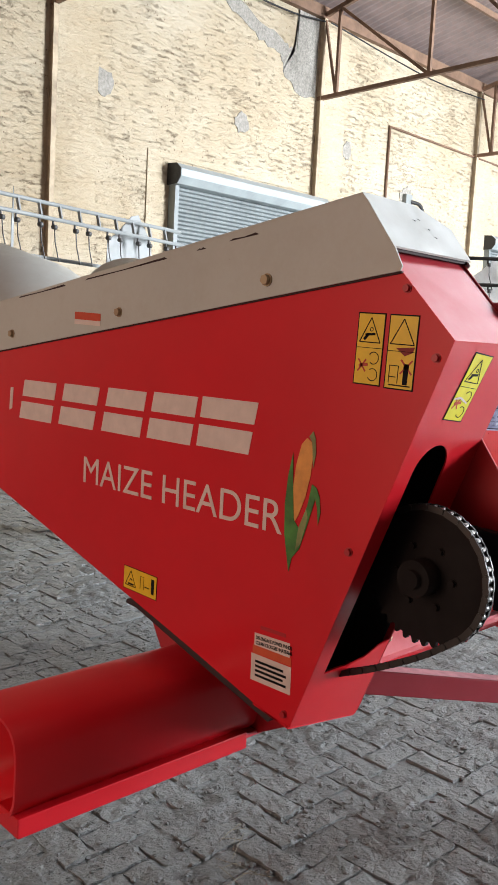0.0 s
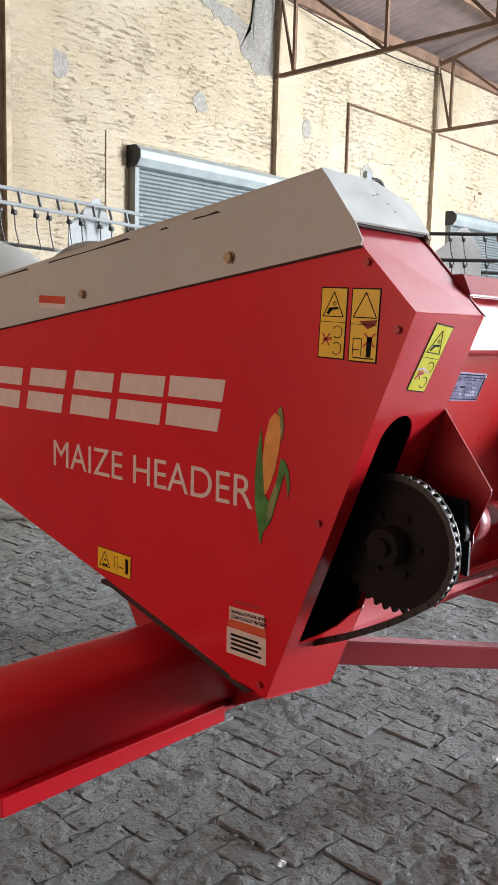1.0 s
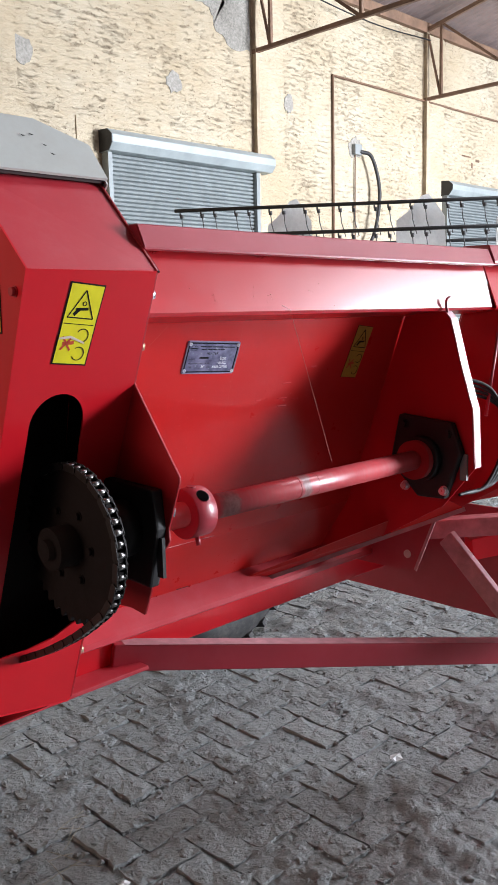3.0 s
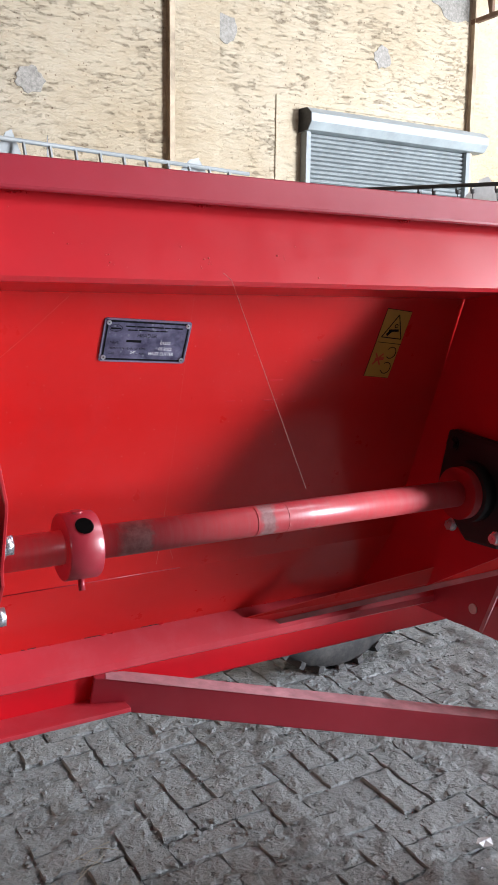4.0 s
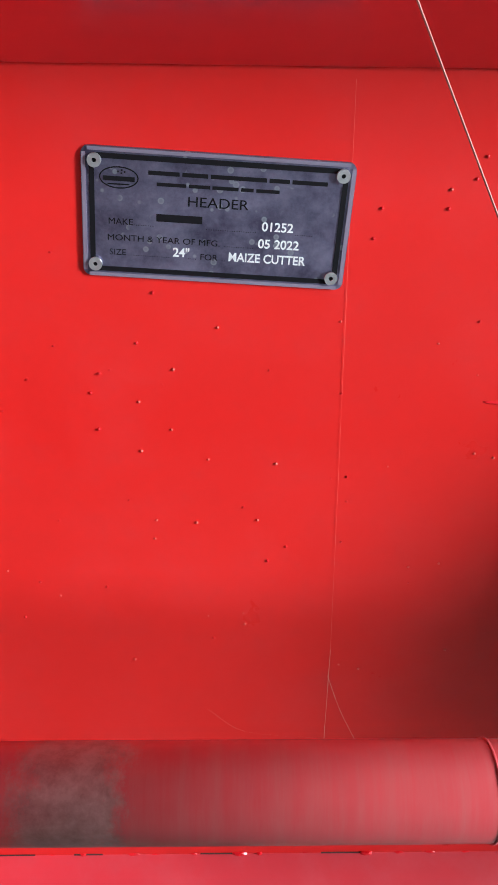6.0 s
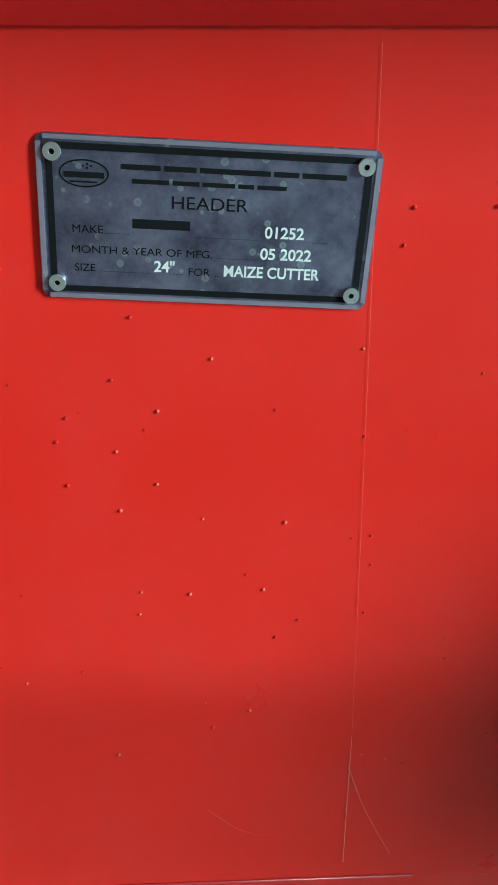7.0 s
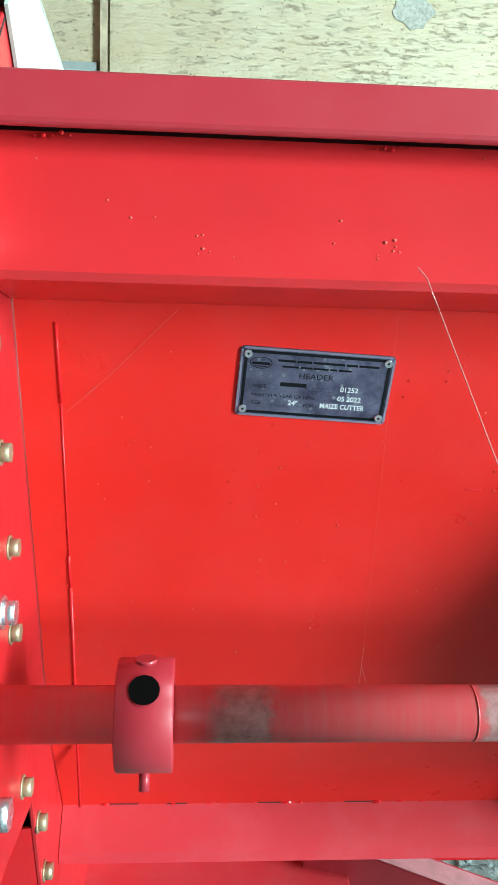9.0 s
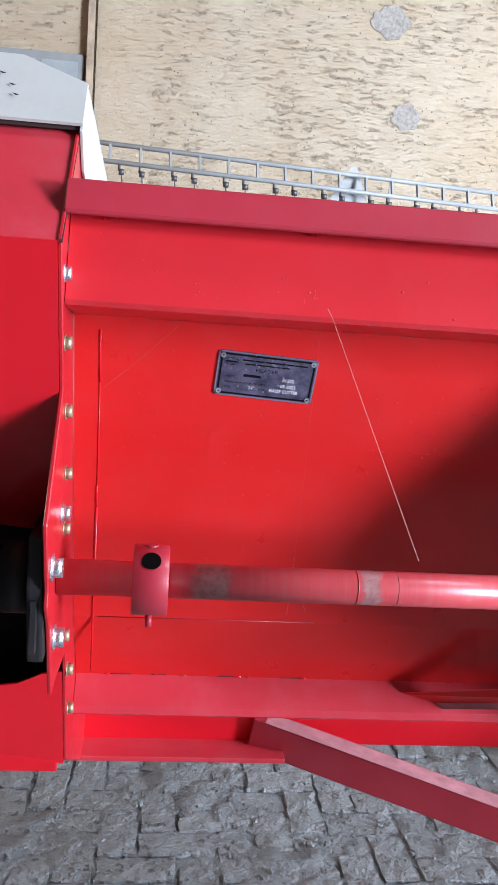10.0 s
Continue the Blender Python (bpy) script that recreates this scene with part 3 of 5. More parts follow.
def sheet_strip(bm, line, x0, x1, th=0.003):
    """A folded sheet: the line of (y, z) points drawn along x, thickened forwards."""
    n = len(line)
    back = []
    for i, (y, z) in enumerate(line):
        a, b = line[max(i - 1, 0)], line[min(i + 1, n - 1)]
        d = Vector((b[0] - a[0], b[1] - a[1])).normalized()
        back.append((y - d.y * th, z + d.x * th))
    return add_prism(bm, line + back[::-1], x0, x1)


# rear panel with its fold at the foot
RIGHT_END = 2.9
lowline = [(panel_y(1.60), 1.60), (panel_y(1.085), 1.085), (0.222, 0.957)]
part("rear_panel", sheet_strip(bmesh.new(), lowline, XL, XR, 0.004), RED_PANEL, header, "smooth leaning red sheet, dull at the foot")
part("rear_panel", sheet_strip(bmesh.new(), lowline, XR + 0.24, RIGHT_END, 0.004), RED_PLATE, header)
bm = sheet_strip(bmesh.new(), [(-0.1045, 1.6403), (-0.109, 1.628), (-0.131, 1.545), (-0.127, 1.539), (panel_y(1.53) - 0.004, 1.529)], XL, XR + 0.20, 0.003)
part("top_band", bm, RED_BAND, header, "folded red sheet band catching the daylight")
bm = sheet_strip(bmesh.new(), [(-0.098, 1.642), (-0.135, 1.545), (-0.131, 1.539), (panel_y(1.53), 1.529)], XR + 0.215, RIGHT_END, 0.003)
part("top_band", bm, RED, header)
part("top_rim", soften(add_prism(bmesh.new(), [(-0.124, 1.676), (-0.141, 1.640), (-0.137, 1.636), (-0.100, 1.646), (-0.055, 1.655), (-0.055, 1.677)], XL - 0.004, XR + 0.19), 0.0018, 1), RED_WORN_SHADED, header, "dusty maroon rolled rim")
part("top_rim", soften(add_prism(bmesh.new(), [(-0.124, 1.686), (-0.141, 1.646), (-0.137, 1.640), (-0.100, 1.650), (-0.055, 1.659), (-0.055, 1.687)], XR + 0.192, RIGHT_END), 0.0018, 1), RED_WORN_SHADED, header)
# added dark strip closes the rim gap and paints its shade
for xa, xb in ((XL, XR + 0.185), (XR + 0.216, RIGHT_END - 0.01)):
    part("rim_gap_strip", add_box(bmesh.new(), (xa, -0.096, 1.61), (xb, -0.086, 1.653)), GAP_SHADE_EDGE, header, "dark strip painting the shade in the gap under the rim")
# lower strip and main beam
part("lower_rail", sheet_strip(bmesh.new(), [(0.2225, 0.9575), (0.190, 0.917), (0.190, 0.904), (0.196, 0.900)], XL, 1.12, 0.004), RED_DUST_SHEEN, header, "folded red rail sloping out from the foot of the panel")
part("main_beam", soften(add_box(bmesh.new(), (XL - 0.01, 0.470, 0.712), (1.679, 0.600, 0.875)), 0.004), RED, header, "bright red box beam")
part("beam_flange", soften(add_box(bmesh.new(), (-0.05, 0.398, 0.709), (0.50, 0.472, 0.719)), 0.002), RED_DUST_SHEEN, header)
for xa, xb in ((0.172, 0.205), (0.238, 0.262), (0.345, 0.372), (0.448, 0.486)):
    part("open_seam", add_box(bmesh.new(), (xa, 0.2205, 0.9575), (xb, 0.2225, 0.9587)), GAP_SHADE_EDGE, header, "dark unwelded stretch of the seam")
for k in range(26):
    x = 0.15 + 0.030 * k + 0.02 * random.random()
    bm = bmesh.new()
    bmesh.ops.create_icosphere(bm, subdivisions=1, radius=random.uniform(0.0018, 0.0036), matrix=Matrix.Translation((x, 0.222 + random.uniform(-.002, .002), 0.958)) @ Matrix.Diagonal((random.uniform(1, 2.4), 1, 0.8, 1)))
    part("weld_bead", bm, RED, header)
for x0, w in ((0.385, 0.028), (0.716, 0.024), (0.150, 0.03)):
    for k in range(5):
        bm = bmesh.new()
        bmesh.ops.create_icosphere(bm, subdivisions=1, radius=random.uniform(0.0012, 0.002), matrix=Matrix.Translation((x0 + k * w / 5, -0.108, 1.6385 + random.uniform(-.002, .001))))
        for f in bm.faces:
            f.smooth = True
        part("weld_bead", bm, RED, header)
# spatter on band and panel
rs = random.Random(8)
for k in range(26):
    x, z = rs.uniform(0.15, 0.62), rs.uniform(1.55, 1.635)
    if k < 12:
        x, z = rs.choice((0.268, 0.393)) + rs.uniform(-0.010, 0.010), 1.567 + rs.uniform(-0.008, 0.007)
    y = -0.131 + (z - 1.545) * 0.022 / 0.083
    bm = bmesh.new()
    bmesh.ops.create_icosphere(bm, subdivisions=1, radius=rs.uniform(0.0008, 0.0018), matrix=Matrix.Translation((x, y, z)) @ Matrix.Diagonal((1, 0.7, 0.8, 1)))
    for f in bm.faces:
        f.smooth = True
    # paler colour puts the highlight into each spatter bead
    part("weld_spatter", bm, FAINT, header)
for k in range(120):
    x, z = rs.uniform(0.16, 0.62), rs.uniform(1.18, 1.50)
    if 0.29 < x < 0.43 and z > 1.43:
        continue
    bm = bmesh.new()
    bmesh.ops.create_icosphere(bm, subdivisions=1, radius=rs.uniform(0.0005, 0.0011), matrix=Matrix.Translation((x, panel_y(z) - 0.0002, z)))
    for f in bm.faces:
        f.smooth = True
    part("paint_nib", bm, FAINT if k % 2 else RED, header)
# weld seam down the left of the panel, and the hand scratches
for a, b, r in (((0.150, 1.512), (0.1505, 1.445), 0.0014), ((0.1505, 1.445), (0.149, 1.266), 0.0009), ((0.149, 1.30), (0.1485, 1.27), 0.0015), ((0.149, 1.266), (0.144, 0.985), 0.0016)):
    part("weld_seam", add_tube(bmesh.new(), (a[0], panel_y(a[1]), a[1]), (b[0], panel_y(b[1]), b[1]), r, 6), RED, header)
part("weld_seam", add_tube(bmesh.new(), (0.153, panel_y(1.085) - 0.0005, 1.085), (0.48, panel_y(1.086) - 0.0005, 1.086), 0.0009, 6), RED_WORN_SHADED, header)
SCRATCH = plain("bare_scratch", (0.62, 0.22, 0.17), 0.6)


def scratch(pts, w, m=None):
    line = bezier([(x, panel_y(z) - 0.0006, z) for x, z in pts], 12)
    bm = bmesh.new()
    rr = random.Random(len(pts) * 7 + int(1000 * pts[0][0]))
    va = [bm.verts.new(p + Vector((w * rr.uniform(.3, 1), 0, 0))) for p in line]
    vb = [bm.verts.new(p - Vector((w * rr.uniform(.3, 1), 0, 0))) for p in line]
    for i in range(len(line) - 1):
        bm.faces.new((va[i], va[i + 1], vb[i + 1], vb[i]))
    return part("scratch", bm, m or SCRATCH, header)


scratch([(0.154, 1.437), (0.175, 1.455), (0.199, 1.477), (0.2245, 1.502), (0.247, 1.524)], 0.0005, FAINT)
scratch([(0.172, 1.4525), (0.181, 1.4605)], 0.0006)
scratch([(0.425, 1.525), (0.4285, 1.41), (0.432, 1.30), (0.435, 1.20)], 0.00016, FAINT)
scratch([(0.435, 1.20), (0.4355, 1.15), (0.436, 1.10)], 0.0003)
scratch([(0.355, 1.148), (0.375, 1.13), (0.40, 1.124), (0.432, 1.121)], 0.00025)
scratch([(0.4345, 1.178), (0.446, 1.145), (0.464, 1.106)], 0.0003)
# shallow dents pressed from behind
for x, z, w, h in ((0.572, 1.402, 0.030, 0.004), (0.645, 1.432, 0.022, 0.006), (0.57, 1.371, 0.030, 0.004), (0.612, 1.366, 0.024, 0.003), (0.574, 1.354, 0.03, 0.003), (0.507, 1.372, 0.016, 0.003)):
    bm = bmesh.new()
    bmesh.ops.create_icosphere(bm, subdivisions=2, radius=1.0, matrix=Matrix.Translation((x + w / 2, panel_y(z), z)) @ Matrix.Diagonal((w / 2, 0.00032, h / 2, 1)))
    for f in bm.faces:
        f.smooth = True
    part("dent", bm, RED, header)
# a stray thread hanging from the rim across the bay
THREAD = plain("pale_thread", (0.70, 0.36, 0.32), 0.7)
thread = tagged(mesh_ob("thread", add_wire(bmesh.new(), [(0.411, -0.137, 1.5545), (0.413, -0.154, 1.546), (0.5475, -0.131, 1.264)], 0.0004, 5), THREAD), "thin pale thread stretched across the red bay", "thread")

# ---- left end housing ----
XS = -0.100        # outer face of the side plate
side = [(-0.064, 1.709), (-0.170, 1.604), (0.113, 0.892), (0.160, 0.893), (0.388, 0.955), (0.684, 1.031), (1.053, 1.124), (1.60, 1.268), (2.02, 1.375), (2.02, 1.428), (1.20, 1.537), (0.5, 1.634)]
bm = add_prism(bmesh.new(), side, XS, XS + 0.003)
side_plate = part("side_plate", bm, RED, header, "flat red side plate with white lettering and stickers")
part("edge_flange", add_prism(bmesh.new(), [(0.160, 0.892), (0.388, 0.954), (0.600, 1.009), (0.625, 1.003), (0.628, 0.994), (0.590, 0.992), (0.392, 0.938), (0.172, 0.880)], XS + 0.0035, XS + 0.030), GAP_SHADE_EDGE, header, "dark folded lower edge")
# rear face with chain slot: frame of strips round the opening
top_z, slot_top = 1.604, 1.434


def cover_y(z):
    return -0.170 + 0.397 * (1.604 - z)


NC = Vector((0, -1, -0.397)).normalized()


def rear_sheet(bm, pts):
    return add_sheet(bm, [(x, cover_y(z), z) for x, z in pts], 0.003, NC)


bm = bmesh.new()
sx0, sx1, sr = -0.060, 0.030, 0.045
arc = [(sx0 + sr + sr * math.cos(a), slot_top - sr + sr * math.sin(a)) for a in [math.pi * (1 - i / 16) for i in range(17)]]
rear_sheet(bm, [(XS + 0.001, 1.39), *arc, (0.112, 1.39), (0.112, top_z), (XS + 0.001, top_z)])
rear_sheet(bm, [(XS + 0.001, 0.998), (sx0 - 0.003, 0.998), (sx0, 1.39), (XS + 0.001, 1.39)])
rear_sheet(bm, [(sx1 + 0.008, 1.262), (0.112, 1.255), (0.112, 1.39), (sx1, 1.39)])
rear_sheet(bm, [(XS + 0.001, 0.892), (0.112, 0.856), (0.112, 1.030), (0.082, 1.024), (0.048, 1.006), (0.0, 0.998), (sx0 - 0.003, 0.998), (XS + 0.001, 0.998)])
part("rear_cover", bm, RED, header, "red sheet cover with a long chain slot")
bm = add_sheet(bmesh.new(), [(XS + 0.0032, -0.024, 1.747), (0.112, -0.030, 1.747), (0.112, -0.168, 1.604), (XS + 0.0032, -0.170, 1.604)], 0.003, (0, -0.7, 0.71))
part("upper_cover", bm, RED_DUST_SHEEN, header, "sloping red sheet, scratched, paled by dust and painted sheen")
part("bottom_plate", add_sheet(bmesh.new(), [(XS, 0.116, 0.890), (0.111, 0.130, 0.855), (0.111, 0.25, 0.862), (XS, 0.21, 0.905)], 0.003, (0, 0, 1)), RED, header)
# added near-black sheets paint the deep shade seen through the slot
part("shade_sheet", add_prism(bmesh.new(), [(cover_y(1.43) + 0.02, 1.43), (cover_y(0.99) + 0.02, 0.99), (0.33, 0.99), (0.30, 1.45)], XS + 0.004, XS + 0.007), DARK, header, "near-black sheet painting the shade inside the chain housing")
part("shade_sheet", add_sheet(bmesh.new(), [(XS + 0.007, 0.16, 0.95), (0.111, 0.16, 0.95), (0.111, 0.06, 1.50), (XS + 0.007, 0.06, 1.50)], 0.003, (0, -1, 0)), DARK, header)
part("shade_sheet", add_prism(bmesh.new(), [(cover_y(1.48) + 0.012, 1.48), (cover_y(0.96) + 0.012, 0.96), (0.17, 0.96), (0.05, 1.48)], 0.1075, 0.1105), DARK, header)
# end plate of the bay, with its rear wing and the gusset below
endp = [(-0.169, 1.606), (-0.104, 1.440), (-0.204, 1.306), (-0.203, 1.296), (-0.174, 1.222), (-0.176, 1.205), (-0.150, 1.172), (-0.107, 1.072), (-0.072, 1.076), (0.043, 1.066), (0.125, 0.862), (0.145, 0.850), (0.42, 0.700), (0.46, 0.702), (0.735, 0.778), (0.79, 0.861), (1.05, 1.13), (0.9, 1.55), (0.10, 1.70), (-0.034, 1.748)]
part("end_plate", soften(add_prism(bmesh.new(), endp, 0.112, 0.117), 0.0012, 1), RED_PLATE, header, "thick red end plate with an angular wing")
part("seam_strip", add_sheet(bmesh.new(), [(0.1150, -0.1705, 1.604), (0.1176, -0.1705, 1.604), (0.1176, -0.031, 1.747), (0.1150, -0.031, 1.747)], 0.002, (0, -0.7, 0.71)), GAP_SHADE_EDGE, header)
for y, z, m, r in ((-0.142, 1.572, ZINC, 0.0080), (-0.112, 1.496, OLD_BOLT, 0.0080), (-0.075, 1.414, OLD_BOLT, 0.008), (-0.048, 1.334, OLD_BOLT, 0.008), (-0.075, 1.290, ZINC, 0.0105), (-0.045, 1.263, OLD_BOLT, 0.008), (-0.160, 1.247, ZINC, 0.0125), (-0.115, 1.148, ZINC, 0.0125), (-0.005, 1.108, OLD_BOLT, 0.0085), (0.068, 1.030, OLD_BOLT, 0.0085), (0.100, 0.957, OLD_BOLT, 0.0085)):
    hexbolt("flange_bolt", (0.1165, y, z), (1, 0, 0), r, m, header)
# round-nosed cross tube that carries the housing
bm = bmesh.new()
tube_prof = []
for i in range(28):
    a = 2 * math.pi * i / 28
    ca, sa = math.cos(a), math.sin(a)
    tube_prof.append((0.505 + 0.108 * math.copysign(abs(ca) ** 0.55, ca), 0.802 + 0.094 * math.copysign(abs(sa) ** 0.55, sa)))
n = len(tube_prof)
outer = [[bm.verts.new((x, y, z)) for y, z in tube_prof] for x in (-0.492, 0.111)]
inner = [[bm.verts.new((x, 0.505 + (y - 0.505) * 0.94, 0.802 + (z - 0.802) * 0.94)) for y, z in tube_prof] for x in (-0.492, -0.35)]
for i in range(n):
    j = (i + 1) % n
    bm.faces.new((outer[0][i], outer[0][j], outer[1][j], outer[1][i])).smooth = True
    bm.faces.new((inner[0][i], inner[1][i], inner[1][j], inner[0][j])).smooth = True
    bm.faces.new((outer[0][i], inner[0][i], inner[0][j], outer[0][j]))
bm.faces.new(inner[1])
part("cross_tube", bm, RED, header, "stout red cross tube, open at the end")
part("tube_lip", soften(add_box(bmesh.new(), (-0.488, 0.392, 0.690), (0.075, 0.470, 0.728)), 0.003), RED, header)
# pale hood over the housing
cap_side = [(-0.064, 1.709), (-0.067, 1.717), (-0.051, 1.746), (0.008, 1.822), (0.022, 1.837), (1.045, 1.687), (1.60, 1.607), (2.05, 1.544), (2.05, 1.42), (1.2, 1.535), (0.5, 1.631)]
hood = part("hood", add_prism(bmesh.new(), cap_side, XS - 0.005, XS - 0.002), PALE, header, "dusty pale grey sheet hood over the side plate")
bm = bmesh.new()
xs_out, xs_top, xr_top, xr_out = XS - 0.0055, XS - 0.003, 0.04, 0.121
lo_line = [(-0.049, 1.749), (0.020, 1.835), (1.045, 1.684), (2.05, 1.541)]
hi_line = [(-0.048, 1.749), (0.022, 1.838), (1.045, 1.688), (2.05, 1.545)]
grid = []
for (y0, z0), (y1, z1) in zip(lo_line, hi_line):
    yr, zr = (y0, z0) if y0 < 0 else (-0.004, 1.805) if y0 < 0.1 else (y0, z0 - 0.030)
    grid.append([bm.verts.new((xs_out, y0, z0)), bm.verts.new((xs_top, y1, z1)), bm.verts.new((xr_top, y1, z1)), bm.verts.new((xr_out, yr, zr))])
for a, b in zip(grid, grid[1:]):
    for i in range(3):
        bm.faces.new((a[i], a[i + 1], b[i + 1], b[i]))
thicken(bm, (0, 0.002, -0.003))
part("hood_top", bm, PALE, header, "pale grey bent hood sheet, chipped at the crest")
part("hood_skirt", add_prism(bmesh.new(), [(-0.050, 1.740), (-0.004, 1.801), (1.045, 1.652), (2.05, 1.51), (2.05, 1.45), (0.9, 1.60), (0.12, 1.665), (-0.01, 1.70)], 0.1182, 0.121), PALE, header)
# dark strips paint the shade along the hood's lower edges
part("hood_gap", add_box(bmesh.new(), (XS - 0.001, -0.043, 1.742), (0.1175, -0.034, 1.748)), GAP_SHADE_EDGE, header)
part("hood_gap", add_prism(bmesh.new(), [(-0.066, 1.7085), (0.5, 1.6305), (1.2, 1.5345), (2.05, 1.4195), (2.05, 1.4155), (1.2, 1.5315), (0.5, 1.628), (-0.066, 1.7055)], XS - 0.0035, XS + 0.001), GAP_SHADE_EDGE, header)
for y, z, r, m in ((0.228, 1.700, 0.0095, OLD_BOLT), (0.681, 1.638, 0.0085, OLD_BOLT), (1.149, 1.579, 0.0085, OLD_BOLT)):
    hexbolt("hood_screw", (XS - 0.005, y, z), (-1, 0, 0), r, m, header, label="rusty cross-head screw")
for y, z in ((-0.077, 1.682), (-0.140, 1.576), (0.003, 1.243), (0.128, 0.912)):
    hexbolt("side_screw", (XS, y, z), (-1, 0, 0), 0.0062, RED_PLATE, header)
# chipped seam marks on the hood
for (ya, za), (yb, zb) in (((0.255, 1.783), (0.335, 1.774)), ((0.40, 1.763), (0.43, 1.760)), ((0.52, 1.748), (0.82, 1.7095)), ((0.9, 1.698), (1.12, 1.670))):
    part("chipped_edge", add_sheet(bmesh.new(), [(XS - 0.0056, ya, za), (XS - 0.0056, yb, zb), (XS - 0.0056, yb - 0.01, zb + 0.0045), (XS - 0.0056, (ya + yb) / 2, (za + zb) / 2 + 0.002), (XS - 0.0056, ya + 0.01, za + 0.0035)], 0.0006, (-1, 0, 0)), GAP_SHADE_EDGE, header)
for x, t in ((0.0, 0.030), (0.016, 0.026), (0.030, 0.043), (0.036, 0.058)):
    y, z = 0.018 - 0.08 * t / 0.2 * 1.9, 1.834 - 0.096 * t / 0.2 * 1.9
    part("paint_chip", add_sheet(bmesh.new(), [(x, y - 0.0006, z), (x + 0.008, y - 0.0020, z - 0.0016), (x + 0.004, y - 0.0030, z - 0.0028)], 0.0004, (0, -0.76, 0.64)), DARK, header)

# ---- lettering and stickers on the side plate ----
XT = XS - 0.0008
SIDE_TURN = Matrix(((0, 0, -1, 0), (-1, 0, 0, 0), (0, 1, 0, 0), (0, 0, 0, 1)))      # local x to -y, local y to z, facing -x


def on_side(y, z, lift=0.0004):
    return Matrix.Translation((XS - lift, y, z)) @ SIDE_TURN


def side_flat(name, pts, m, parent, lift=0.0008, label="", th=0.0007):
    return part(name, add_sheet(bmesh.new(), [(XS - lift, y, z) for y, z in pts], th, (-1, 0, 0)), m, parent, label)


# the maker's name, drawn as slanting blocks
blocks = [(1.089, 0.936, 1.112, 0.958), (0.900, 0.752, 0.924, 0.776), (0.718, 0.577, 0.742, 0.596), (0.551, 0.409, 0.572, 0.428), (0.395, 0.238, 0.408, 0.258)]
for i, (a, b, c, d) in enumerate(blocks):
    zt, zb = 1.464 + 0.003 * i, 1.364 + 0.003 * i
    for k0, k1 in ((0.0, 0.42), (0.56, 1.0)):
        side_flat("letter_block", [(a + (c - a) * k0, zt + (zb - zt) * k0), (b + (d - b) * k0, zt + (zb - zt) * k0), (b + (d - b) * k1, zt + (zb - zt) * k1), (a + (c - a) * k1, zt + (zb - zt) * k1)], WHITE_FILM, side_plate, label="white slanting bar of the maker's mark" if i == 0 else "")
side_flat("letter_block", [(1.16, 1.44), (1.145, 1.44), (1.15, 1.385), (1.165, 1.38)], WHITE_FILM, side_plate)
text("lettering", "MAIZE HEADER", 0.0885, on_side(0.814, 1.2415), WHITE_FILM, side_plate, stretch=1.075, label="white capital lettering")
# ear of maize decal
ear = [(0.112, 1.425), (0.100, 1.418), (0.096, 1.395), (0.099, 1.36), (0.108, 1.32), (0.122, 1.285), (0.130, 1.272), (0.137, 1.29), (0.139, 1.33), (0.134, 1.375), (0.124, 1.412)]
side_flat("maize_ear", ear, CORN, side_plate, 0.0012, "printed orange ear of maize")
side_flat("leaf", [(0.143, 1.395), (0.139, 1.34), (0.132, 1.275), (0.120, 1.262), (0.102, 1.305), (0.094, 1.345), (0.083, 1.340), (0.086, 1.315), (0.100, 1.27), (0.115, 1.225), (0.132, 1.205), (0.138, 1.178), (0.144, 1.205), (0.153, 1.245), (0.156, 1.30), (0.152, 1.35)], LEAF, side_plate, 0.0016, "printed green maize leaves")
side_flat("leaf", [(0.094, 1.345), (0.083, 1.340), (0.075, 1.325), (0.071, 1.298), (0.075, 1.275), (0.079, 1.305), (0.087, 1.327)], LEAF, side_plate, 0.0017)
side_flat("leaf", [(0.107, 1.428), (0.098, 1.438), (0.092, 1.425), (0.089, 1.40), (0.094, 1.372), (0.097, 1.40), (0.099, 1.418)], LEAF_LIGHT, side_plate, 0.0017)
side_flat("leaf", [(0.120, 1.262), (0.104, 1.300), (0.099, 1.285), (0.112, 1.235), (0.124, 1.222)], LEAF_LIGHT, side_plate, 0.0019)


def sticker(name, place, w, h, body, rows, parent, label, border=0.0022):
    """A warning label. place maps label metres (u right, v up from the lower left) into the world; rows: shapes drawn on it."""
    def flat(nm, pts, m, lift):
        bm = bmesh.new()
        a = [bm.verts.new(place(u, v, lift)) for u, v in pts]
        b = [bm.verts.new(place(u, v, lift - 0.0004)) for u, v in pts]
        bm.faces.new(a)
        bm.faces.new(b[::-1])
        for i in range(len(a)):
            bm.faces.new((a[i], b[i], b[(i + 1) % len(a)], a[(i + 1) % len(a)]))
        return nm, bm, m

    nm, bm, m = flat(name, [(0, 0), (w, 0), (w, h), (0, h)], INK if border else body, 0.0008)
    root = part(nm, bm, m, parent, label)
    out = []
    if border:
        e = border
        nm, bm, m = flat("label_face", [(e, e), (w - e, e), (w - e, h - e), (e, h - e)], body, 0.0013)
        out.append(part(nm, bm, m, root))
    for nm, pts, m in rows:
        nm, bm, m = flat(nm, pts, m, 0.0018)
        part(nm, bm, m, root)
    return root


def stroke(p, q, w):
    (x0, y0), (x1, y1) = p, q
    d = math.hypot(x1 - x0, y1 - y0)
    nx, ny = -(y1 - y0) / d * w / 2, (x1 - x0) / d * w / 2
    return [(x0 + nx, y0 + ny), (x1 + nx, y1 + ny), (x1 - nx, y1 - ny), (x0 - nx, y0 - ny)]


